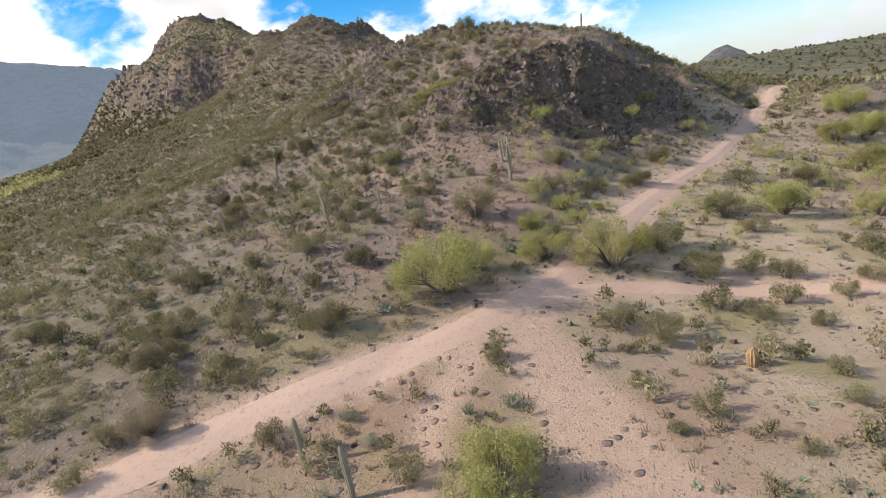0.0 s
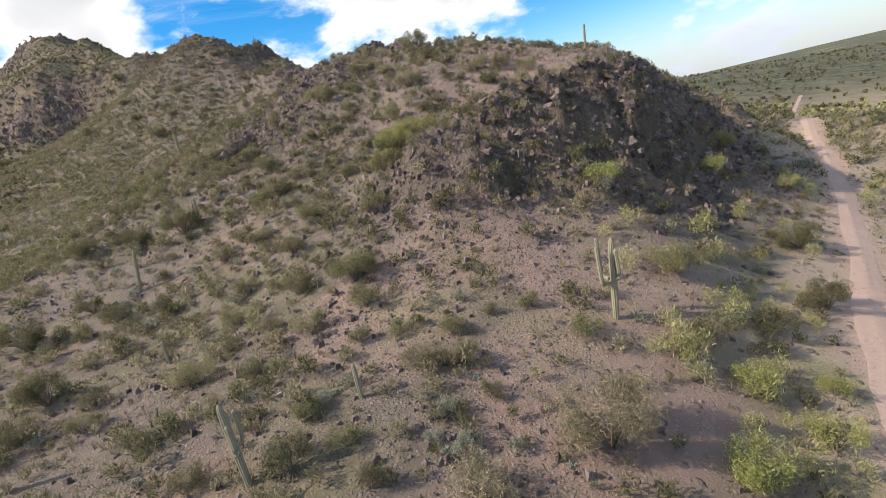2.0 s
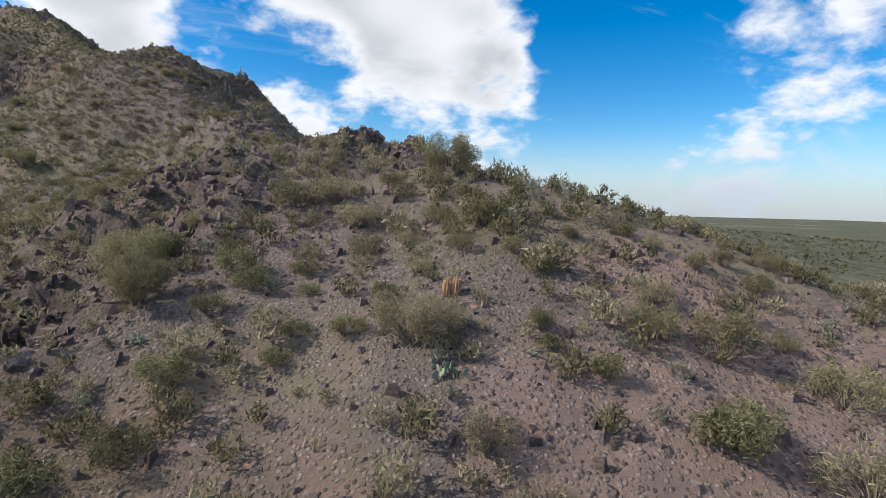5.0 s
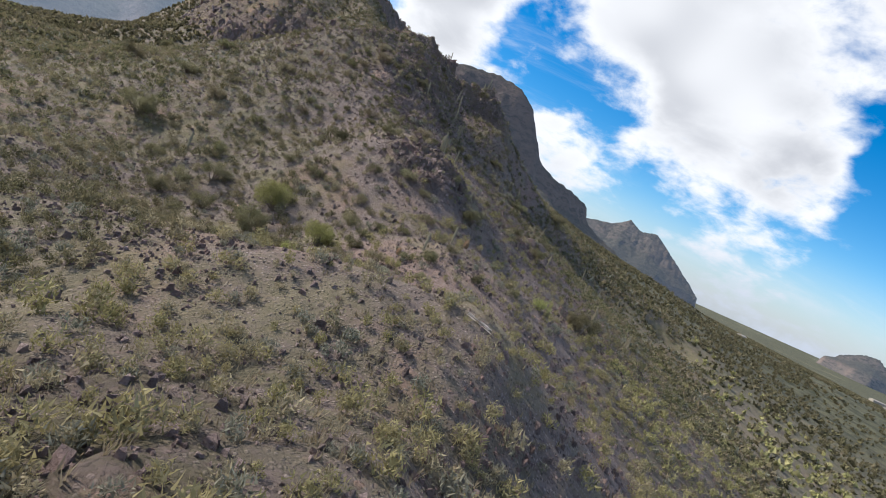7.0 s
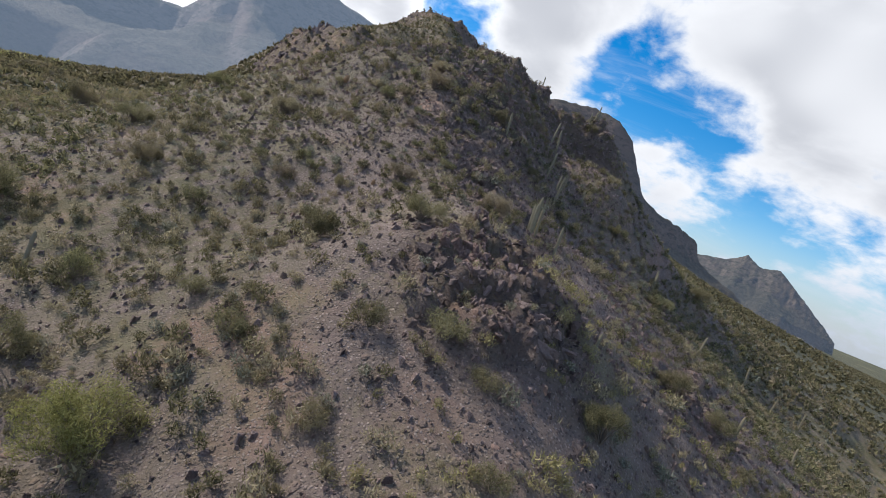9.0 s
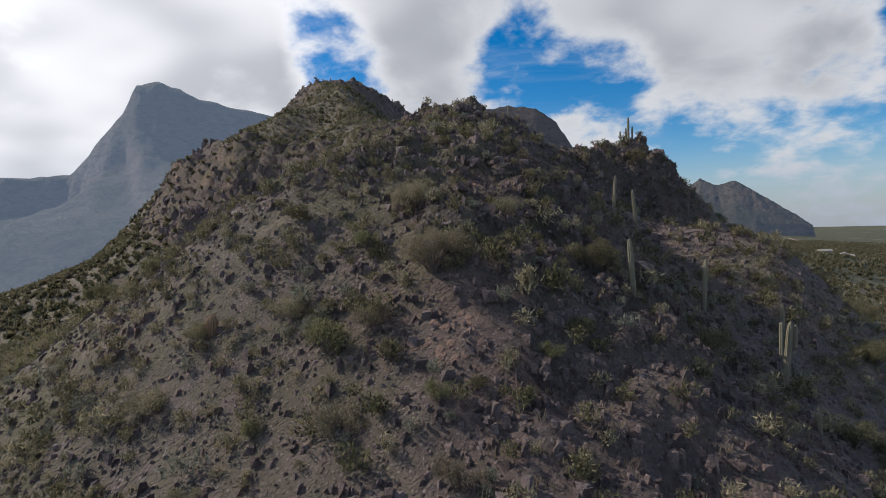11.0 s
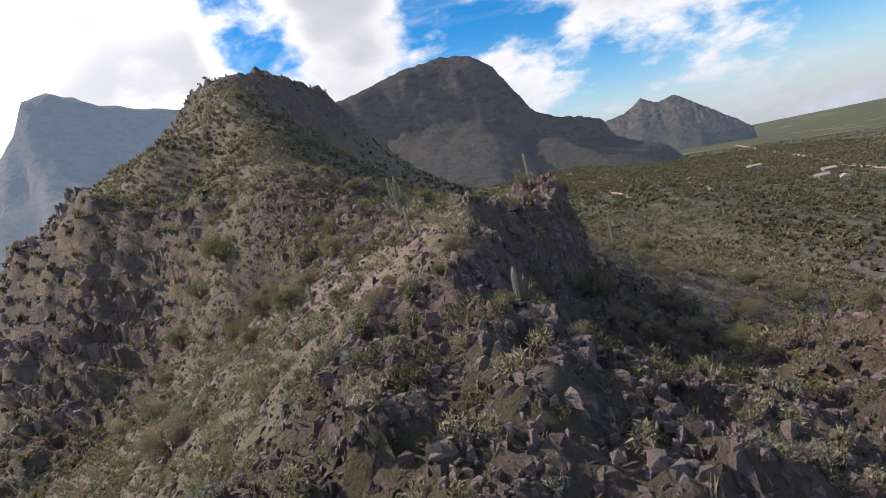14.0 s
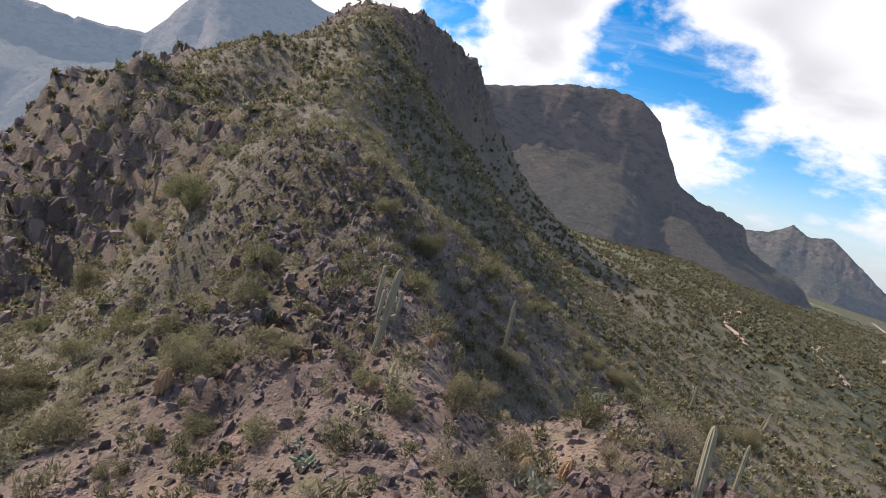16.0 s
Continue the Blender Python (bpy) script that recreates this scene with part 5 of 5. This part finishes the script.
SOUTH_FACE_BUSHES = [(-5.9, 82.6, 1.2, "creosote"), (11.6, 83.6, 1.3, "dry"), (18.0, 84.0, 1.1, "dry"), (14.6, 84.1, 1.1, "dry"), (-10.3, 84.7, 2.2, "creosote"), (2.5, 84.7, 1.2, "creosote"), (-8.2, 85.6, 1.8, "creosote"), (1.2, 85.7, 1.5, "creosote"), (13.6, 86.2, 2.0, "dry"), (-2.7, 86.3, 1.2, "creosote"), (-6.7, 86.7, 1.6, "creosote"), (-18.6, 87.1, 3.4, "creosote"), (-4.9, 87.4, 1.2, "creosote"), (7.9, 88.1, 1.7, "dry"), (19.3, 88.1, 2.3, "dry"), (4.7, 88.4, 2.5, "creosote"), (-23.4, 88.8, 2.9, "creosote"), (10.4, 89.0, 1.8, "dry"), (0.8, 89.6, 1.7, "brittle"), (16.8, 90.0, 2.3, "creosote"), (-29.5, 90.9, 2.9, "creosote"), (-5.9, 90.9, 1.7, "creosote"), (21.9, 91.0, 2.1, "creosote"), (9.8, 91.1, 1.6, "dry"), (-9.7, 91.5, 2.4, "creosote"), (-4.0, 92.8, 1.5, "creosote"), (14.4, 92.8, 1.2, "creosote"), (-2.0, 93.1, 1.9, "creosote"), (19.4, 93.5, 2.4, "creosote"), (22.1, 93.6, 1.0, "creosote"), (0.1, 93.8, 1.6, "creosote"), (17.1, 94.3, 1.8, "creosote")]
SOUTH_FACE_SHRUBS = [(13.0, 94.9, 1.2, "creosote"), (8.6, 95.4, 3.0, "dry"), (0.9, 96.0, 1.5, "creosote")]
SOUTH_TOP_BUSHES = [(18.4, 96.2, 1.8, "dry"), (4.1, 96.3, 1.0, "creosote"), (24.0, 96.7, 1.2, "creosote"), (6.5, 96.8, 1.3, "creosote"), (-11.9, 97.1, 2.2, "creosote"), (4.7, 97.5, 1.1, "creosote"), (21.6, 97.7, 1.0, "creosote"), (14.6, 97.9, 0.9, "creosote"), (8.0, 98.3, 1.2, "creosote"), (23.6, 98.5, 1.1, "creosote"), (1.5, 99.1, 1.2, "creosote"), (27.3, 99.2, 1.2, "creosote"), (20.4, 99.3, 1.1, "dry"), (26.3, 99.4, 0.9, "dry"), (13.8, 99.6, 1.2, "creosote"), (9.7, 99.9, 1.4, "dry"), (5.3, 100.1, 0.9, "creosote"), (-1.1, 100.3, 2.6, "creosote"), (16.9, 100.4, 1.1, "creosote"), (19.8, 100.5, 1.1, "creosote"), (3.1, 100.7, 1.5, "creosote"), (11.7, 100.9, 1.3, "creosote"), (2.3, 102.1, 1.6, "creosote"), (4.8, 102.3, 0.8, "creosote"), (13.5, 102.9, 2.4, "creosote"), (7.9, 103.4, 1.4, "creosote"), (10.1, 103.7, 1.2, "dry"), (-2.0, 104.1, 3.0, "creosote"), (1.7, 104.4, 1.3, "creosote"), (11.7, 105.0, 1.3, "creosote"), (8.0, 106.6, 2.4, "dry"), (14.0, 106.7, 1.4, "creosote")]
SOUTH_TOP_SHRUBS = [(-0.2, 107.8, 1.3, "creosote"), (6.8, 108.8, 2.2, "dry"), (4.6, 108.8, 2.4, "creosote"), (13.2, 109.1, 1.2, "creosote")]
SADDLE_BUSHES = [(10.1, 110.3, 1.5, "creosote"), (14.2, 111.7, 3.6, "creosote")]
RIDGE_FOOT_BUSHES = [(-2.6, 156.9, 1.5, "palo verde"), (0.7, 159.4, 1.5, "creosote"), (-1.3, 159.6, 1.3, "creosote"), (1.2, 161.6, 1.0, "brittle"), (-11.5, 162.1, 1.5, "brittle"), (3.0, 162.9, 1.3, "brittle"), (-10.0, 163.4, 1.3, "creosote"), (2.9, 164.6, 1.4, "palo verde"), (-13.1, 164.7, 1.7, "creosote"), (5.5, 164.7, 1.1, "creosote"), (1.4, 164.9, 1.7, "creosote"), (-2.0, 165.0, 1.2, "creosote"), (-8.4, 166.0, 2.2, "creosote"), (-19.2, 167.3, 2.0, "creosote"), (3.0, 168.0, 1.3, "creosote"), (-2.1, 168.2, 1.7, "creosote"), (-5.3, 168.6, 3.6, "palo verde"), (5.1, 168.8, 1.8, "creosote"), (9.6, 170.4, 1.3, "creosote"), (-13.5, 170.4, 3.8, "creosote"), (-25.0, 171.8, 2.7, "creosote"), (-19.6, 171.9, 2.3, "creosote"), (-2.6, 172.0, 1.6, "creosote"), (5.8, 174.2, 1.4, "creosote"), (-2.2, 174.8, 1.4, "creosote"), (-5.3, 174.8, 2.1, "creosote")]
RIDGE_FACE_BUSHES = [(-25.7, 175.1, 2.5, "creosote"), (0.3, 175.2, 1.4, "creosote"), (-13.8, 175.3, 4.3, "palo verde"), (13.1, 176.8, 1.3, "creosote"), (-23.0, 176.9, 3.0, "creosote"), (3.7, 177.5, 1.4, "creosote"), (-32.9, 179.1, 2.4, "creosote"), (-6.7, 179.6, 1.6, "creosote"), (1.2, 180.8, 1.6, "creosote"), (-14.1, 181.9, 1.8, "creosote"), (16.7, 182.4, 2.2, "palo verde"), (-27.6, 183.1, 2.5, "creosote"), (-18.5, 183.5, 1.9, "creosote"), (-7.9, 184.2, 1.8, "creosote"), (-1.4, 184.3, 1.7, "creosote"), (-41.7, 185.1, 4.7, "creosote"), (-4.3, 185.2, 2.2, "creosote"), (4.7, 189.1, 2.8, "creosote"), (-16.8, 190.7, 3.2, "creosote"), (-30.0, 192.9, 2.4, "creosote"), (-11.2, 193.4, 3.3, "creosote"), (23.5, 194.7, 4.8, "palo verde"), (-38.9, 194.7, 3.3, "creosote"), (-27.1, 198.7, 2.3, "dry"), (-35.5, 199.1, 1.5, "creosote"), (-31.0, 199.5, 1.6, "creosote"), (-22.2, 199.7, 1.7, "creosote"), (-13.6, 200.2, 1.3, "creosote"), (-16.9, 200.4, 1.6, "creosote"), (-26.0, 200.6, 1.4, "creosote"), (-36.4, 200.8, 1.3, "creosote"), (-27.9, 201.4, 1.5, "creosote")]
RIDGE_FACE_SHRUBS = [(-14.6, 201.8, 1.2, "creosote"), (-50.4, 201.8, 4.5, "creosote"), (-32.7, 202.1, 1.1, "creosote"), (-35.8, 202.1, 1.4, "creosote"), (-30.6, 202.2, 1.3, "creosote"), (-18.1, 202.4, 2.8, "dry"), (-12.6, 202.5, 1.0, "creosote"), (-22.3, 202.5, 1.4, "creosote"), (-9.3, 203.1, 3.3, "dry"), (-63.8, 204.2, 4.9, "creosote"), (-20.9, 204.6, 1.0, "creosote"), (-11.2, 204.7, 1.1, "creosote")]
MIDDLE_FACE_BUSHES = [(-22.6, 206.0, 1.3, "creosote"), (-16.3, 206.6, 1.8, "creosote"), (-18.3, 206.8, 1.3, "creosote"), (-20.4, 207.6, 1.4, "creosote"), (-38.3, 209.4, 3.9, "dry"), (-19.4, 209.6, 1.8, "creosote"), (9.7, 209.7, 4.0, "creosote"), (-30.6, 209.9, 2.0, "creosote"), (-33.3, 210.7, 1.4, "creosote"), (14.2, 211.1, 3.3, "creosote"), (-23.5, 211.1, 1.8, "dry"), (-46.0, 211.5, 2.0, "creosote"), (-28.5, 213.0, 2.3, "dry"), (-32.3, 213.1, 1.3, "creosote"), (-24.8, 213.6, 1.2, "creosote"), (-38.9, 214.3, 2.5, "dry"), (-21.7, 214.4, 1.0, "creosote"), (-23.5, 214.5, 1.0, "creosote"), (-8.6, 214.9, 1.6, "creosote"), (-56.1, 216.4, 3.9, "creosote"), (-30.7, 216.4, 2.5, "creosote"), (-21.0, 216.5, 1.1, "creosote"), (-28.7, 217.0, 2.0, "dry"), (-38.6, 217.6, 1.7, "creosote"), (-33.6, 218.4, 1.9, "dry"), (-20.0, 218.9, 1.4, "creosote"), (-26.6, 219.0, 3.4, "dry"), (-31.1, 221.6, 1.8, "creosote"), (-47.5, 223.8, 1.9, "creosote"), (-29.6, 224.7, 2.9, "dry"), (-19.5, 225.1, 3.1, "creosote"), (-7.6, 225.4, 2.2, "palo verde")]
MIDDLE_FACE_SHRUBS = [(-5.6, 226.2, 2.5, "palo verde"), (-24.5, 226.5, 2.3, "dry"), (-13.5, 227.4, 2.3, "creosote")]
KNOB_BUSHES = [(-25.3, 234.0, 1.5, "dry"), (-28.9, 234.8, 0.9, "creosote"), (7.6, 235.6, 3.8, "palo verde"), (-33.7, 236.2, 0.8, "creosote"), (-29.3, 237.2, 0.8, "creosote"), (-36.1, 237.7, 1.3, "dry"), (-32.3, 238.0, 0.7, "creosote"), (-28.4, 238.3, 0.7, "creosote"), (-1.3, 238.4, 3.2, "creosote"), (-35.3, 238.8, 1.0, "creosote"), (-31.6, 239.0, 0.8, "creosote"), (-41.8, 239.5, 1.5, "palo verde"), (-39.7, 241.0, 2.3, "palo verde"), (-36.6, 241.1, 0.9, "creosote"), (-31.3, 242.5, 1.4, "creosote"), (-48.5, 243.4, 2.5, "creosote"), (-34.1, 244.7, 2.1, "creosote"), (-33.2, 245.9, 1.6, "creosote"), (-44.8, 248.9, 1.6, "creosote"), (-29.0, 249.5, 1.2, "creosote"), (-24.3, 256.0, 1.4, "creosote")]
SHELF_BUSHES = [(-42.1, 264.3, 0.8, "palo verde"), (-35.4, 264.4, 1.2, "creosote"), (-14.8, 265.0, 2.6, "creosote"), (-40.8, 265.0, 2.5, "dry"), (-33.2, 265.3, 1.8, "dry"), (-43.4, 265.4, 1.4, "dry"), (-42.2, 268.3, 2.0, "dry"), (-40.4, 268.5, 1.0, "palo verde"), (-39.0, 269.5, 1.2, "palo verde"), (-33.7, 269.9, 1.2, "creosote"), (-42.1, 270.4, 0.9, "creosote"), (-38.0, 270.7, 2.1, "dry"), (-17.7, 273.7, 2.6, "creosote"), (-63.1, 275.4, 5.2, "dry"), (-31.0, 277.9, 1.7, "creosote"), (-22.4, 279.7, 2.8, "palo verde"), (-27.8, 279.7, 2.3, "palo verde"), (-57.8, 280.9, 2.3, "creosote"), (-29.2, 281.1, 1.8, "creosote"), (-25.1, 281.1, 2.1, "creosote"), (-54.2, 281.5, 3.4, "creosote"), (-49.6, 283.0, 1.0, "creosote"), (-25.5, 283.6, 1.9, "creosote"), (-30.9, 283.8, 3.9, "creosote"), (-53.7, 284.1, 2.3, "creosote"), (-50.0, 284.6, 0.9, "creosote"), (-49.3, 285.7, 1.3, "creosote"), (-47.0, 285.8, 1.4, "creosote"), (-59.8, 286.0, 3.7, "creosote"), (-126.0, 286.8, 7.0, "creosote"), (17.1, 286.9, 5.8, "creosote")]
UPPER_BUSHES = [(-40.6, 287.2, 2.3, "dry"), (-63.4, 288.4, 1.9, "creosote"), (-52.4, 288.6, 3.5, "creosote"), (-43.8, 288.7, 1.2, "creosote"), (-49.1, 288.8, 0.9, "creosote"), (-60.9, 289.5, 2.2, "creosote"), (-45.7, 289.7, 1.3, "creosote"), (-54.3, 289.7, 1.2, "creosote"), (-50.2, 290.2, 1.4, "creosote"), (-48.3, 290.3, 0.7, "creosote"), (-56.5, 290.7, 1.9, "creosote"), (-42.5, 291.0, 2.3, "creosote"), (-35.2, 293.0, 1.2, "creosote"), (-55.0, 293.4, 2.5, "creosote"), (-49.0, 293.7, 0.8, "creosote"), (-52.1, 294.8, 1.1, "creosote"), (-35.1, 295.5, 2.3, "dry"), (-38.2, 297.1, 2.5, "palo verde"), (-40.5, 294.2, 1.9, "dry"), (-36.8, 293.6, 1.7, "dry"), (-39.3, 291.0, 1.5, "dry"), (-85.4, 297.5, 5.1, "dry"), (-58.1, 297.7, 2.7, "creosote"), (-60.8, 299.1, 2.2, "creosote"), (-49.5, 301.3, 2.3, "creosote"), (-97.3, 303.2, 4.4, "dry"), (-74.8, 304.2, 4.8, "creosote"), (-89.2, 305.5, 2.8, "creosote"), (-45.2, 306.8, 2.8, "dry"), (-89.4, 309.6, 5.3, "creosote")]
FAR_BUSHES = [(-6.0, 311.2, 3.5, "creosote"), (-58.0, 311.7, 2.8, "creosote"), (-54.1, 312.9, 3.7, "creosote"), (-45.3, 313.1, 3.1, "dry"), (-86.7, 313.2, 4.0, "creosote"), (-81.3, 313.4, 6.5, "creosote"), (-11.2, 313.7, 3.7, "creosote"), (-50.2, 319.3, 2.6, "creosote"), (-45.7, 321.2, 2.6, "creosote"), (-3.5, 321.6, 4.1, "creosote"), (-39.6, 322.4, 2.6, "creosote"), (-36.7, 323.8, 3.1, "creosote"), (-8.2, 325.3, 4.4, "creosote"), (-21.4, 367.0, 5.5, "creosote"), (-12.7, 380.2, 6.1, "creosote")]
SADDLE_THICKET = [(1.5, 77.5, 2.6, "palo verde"), (2.8, 79.8, 3.1, "palo verde"), (4.2, 82.2, 3.0, "palo verde"), (2.0, 75.6, 2.2, "creosote"), (5.2, 84.0, 2.4, "palo verde")]
BUSH_AREAS = [SADDLE_THICKET, FLATS_BUSHES, ROADSIDE_BUSHES, HILL_FOOT_BUSHES, HILL_FOOT_SHRUBS, BROW_BUSHES, BROW_SHRUBS, SOUTH_FACE_BUSHES, SOUTH_FACE_SHRUBS, SOUTH_TOP_BUSHES, SOUTH_TOP_SHRUBS, SADDLE_BUSHES, RIDGE_FOOT_BUSHES, RIDGE_FACE_BUSHES, RIDGE_FACE_SHRUBS, MIDDLE_FACE_BUSHES, MIDDLE_FACE_SHRUBS, KNOB_BUSHES, SHELF_BUSHES, UPPER_BUSHES, FAR_BUSHES]
SOUTH_SAGUAROS = [(-5.6, 18.5, 2.3, "plain"), (-8.1, 21.3, 2.3, "plain"), (-6.7, 37.6, 0.8, "plain"), (-21.4, 48.3, 0.9, "plain"), (-10.2, 51.0, 3.6, "arms"), (-16.6, 51.3, 1.0, "plain"), (-5.2, 53.7, 1.7, "plain"), (8.5, 54.7, 4.4, "arms"), (-22.2, 56.6, 3.0, "plain"), (-16.5, 65.6, 1.6, "plain"), (-21.8, 80.1, 3.6, "plain"), (-17.0, 87.4, 2.7, "plain"), (30.6, 92.8, 2.8, "plain"), (-22.1, 111.9, 3.8, "plain"), (3.5, 172.0, 1.9, "plain"), (4.7, 179.6, 1.9, "plain"), (13.3, 180.4, 1.5, "plain"), (-31.4, 182.6, 2.4, "plain"), (11.9, 190.3, 1.3, "plain"), (2.5, 195.3, 1.3, "plain"), (-6.4, 206.6, 3.4, "cluster"), (26.7, 207.7, 3.2, "cluster"), (-4.4, 210.3, 2.8, "plain"), (16.8, 215.8, 2.2, "plain"), (35.2, 217.5, 2.9, "cluster"), (-9.5, 224.1, 1.0, "plain"), (-17.6, 224.3, 2.9, "plain"), (-9.6, 228.7, 3.8, "arms"), (26.2, 228.9, 2.1, "plain"), (-12.8, 233.5, 3.3, "plain"), (13.9, 234.8, 2.3, "plain"), (-7.4, 236.5, 2.2, "plain")]
NORTH_SAGUAROS = [(-34.4, 290.2, 2.8, "plain"), (-15.5, 269.0, 3.0, "cluster"), (-16.4, 268.3, 2.3, "plain"), (-21.1, 238.8, 0.8, "plain"), (6.0, 240.0, 3.0, "arms"), (-46.8, 241.3, 2.2, "plain"), (-15.9, 247.6, 3.9, "plain"), (-17.9, 250.3, 3.6, "plain"), (-35.2, 267.4, 2.4, "plain"), (-42.2, 277.2, 2.2, "plain"), (-51.1, 278.8, 1.6, "plain"), (30.8, 281.2, 4.2, "plain"), (37.0, 281.8, 3.4, "plain"), (12.9, 282.0, 3.2, "plain"), (43.7, 285.3, 4.0, "plain"), (-47.4, 293.2, 4.1, "arms"), (-77.6, 297.1, 2.5, "plain"), (-76.4, 302.9, 2.0, "cluster"), (-95.7, 308.9, 4.2, "plain"), (-46.1, 313.7, 4.4, "plain"), (-49.3, 320.4, 1.8, "plain"), (-97.2, 321.7, 3.6, "plain"), (-25.1, 325.8, 5.5, "plain"), (-96.2, 325.8, 2.7, "arms"), (-118.3, 329.7, 3.1, "plain"), (-109.7, 330.2, 2.4, "plain"), (-113.6, 350.2, 3.6, "plain"), (-116.5, 369.6, 3.8, "plain"), (-49.9, 382.5, 3.7, "plain"), (-22.0, 391.3, 5.5, "plain"), (-6.7, 400.4, 5.4, "cluster"), (-46.4, 429.9, 5.7, "plain"), (-58.6, 476.8, 5.2, "plain"), (-36.2, 479.6, 9.0, "plain"), (-86.0, 516.1, 9.0, "plain"), (-93.2, 516.2, 6.2, "plain")]
SOUTH_CACTI = [(11.6, 14.1, 0.5, "cholla"), (9.8, 14.8, 0.4, "cholla"), (10.2, 15.2, 0.5, "cholla"), (7.5, 15.5, 0.4, "cholla"), (6.8, 15.8, 0.6, "cholla"), (13.4, 19.1, 0.5, "cholla"), (-8.7, 23.1, 0.7, "cholla"), (13.6, 23.3, 1.0, "barrel"), (-9.0, 29.2, 1.0, "cholla"), (-6.2, 31.2, 1.1, "cholla"), (-4.5, 32.6, 1.5, "cholla"), (10.4, 37.4, 1.0, "cholla"), (5.2, 41.6, 1.6, "cholla"), (-6.5, 41.9, 0.9, "cholla"), (1.8, 47.3, 0.6, "cholla"), (4.3, 48.6, 0.7, "cholla"), (-2.3, 49.2, 0.9, "cholla"), (0.1, 52.8, 0.7, "cholla"), (-6.2, 54.7, 0.5, "cholla"), (14.3, 93.5, 0.6, "cholla"), (12.2, 93.8, 0.6, "cholla"), (9.2, 93.8, 0.8, "pear"), (10.6, 97.3, 0.7, "barrel"), (10.3, 97.4, 0.7, "barrel"), (-0.3, 97.7, 0.8, "cholla"), (-10.8, 161.4, 1.0, "cholla"), (2.3, 161.5, 0.6, "cholla"), (0.9, 161.6, 0.8, "cholla"), (2.0, 169.1, 0.7, "barrel"), (6.1, 181.3, 1.0, "barrel")]
NORTH_CACTI = [(-19.7, 200.7, 0.5, "barrel"), (-37.9, 217.8, 1.0, "barrel"), (-43.1, 220.4, 1.0, "cholla"), (-32.2, 233.2, 0.3, "cholla"), (-31.3, 233.3, 0.3, "cholla"), (-39.0, 238.9, 1.2, "barrel"), (-36.2, 250.2, 1.3, "cholla"), (-41.2, 264.0, 0.5, "barrel"), (-38.5, 265.7, 0.6, "barrel"), (-38.3, 265.8, 0.4, "barrel"), (-36.3, 265.9, 0.6, "barrel"), (-35.4, 267.5, 0.4, "barrel"), (-43.9, 268.0, 0.5, "barrel"), (-43.9, 270.4, 0.4, "barrel"), (-42.1, 270.4, 0.5, "barrel"), (-37.0, 272.6, 0.5, "barrel"), (-49.6, 272.7, 0.8, "barrel"), (-47.9, 273.8, 0.6, "barrel"), (-51.5, 275.0, 0.6, "barrel"), (-44.7, 285.2, 1.1, "cholla"), (-45.6, 286.0, 0.7, "cholla"), (-52.3, 286.8, 1.0, "barrel"), (-60.0, 287.3, 0.7, "barrel"), (-45.5, 289.5, 0.4, "barrel"), (-48.9, 290.2, 0.5, "barrel"), (-51.0, 290.6, 0.5, "barrel"), (-39.6, 291.9, 0.9, "barrel"), (-38.2, 292.4, 0.9, "barrel"), (-37.1, 295.6, 0.5, "barrel"), (-43.2, 295.8, 0.7, "barrel"), (-46.0, 296.2, 0.7, "barrel")]

plant_bushes()
for x, y, tall, shape in SOUTH_SAGUAROS + NORTH_SAGUAROS:
    saguaro(x, y, min(tall, 5.6), shape)
for x, y, size, kind in SOUTH_CACTI + NORTH_CACTI:
    {"barrel": barrel_cactus, "cholla": cholla, "pear": prickly_pear}[kind](x, y, size)
for ends in ((-3.1, 87.7, -1.9, 86.5), (-0.9, 85.0, 0.9, 83.0), (19.3, 84.3, 18.4, 82.4), (11.0, 151.7, 12.6, 151.5), (-5.4, 167.4, -3.7, 166.6), (-33.4, 246.1, -33.0, 245.7), (-9.7, 45.9, -9.0, 45.1)):
    dead_trunk(*ends)
for spot in ((114, 575, 7, 4, 2.6, 20), (121, 566, 6, 4, 2.4, 70), (166, 824, 12, 6, 3, 15), (262, 742, 10, 6, 3, 40), (170, 690, 8, 5, 2.8, 0), (330, 560, 14, 7, 3, 60), (420, 640, 22, 10, 4, 30), (900, 1500, 40, 14, 6, 10), (760, 1250, 30, 14, 6, 50)):
    farm_building(*spot)
stones()
scrub()
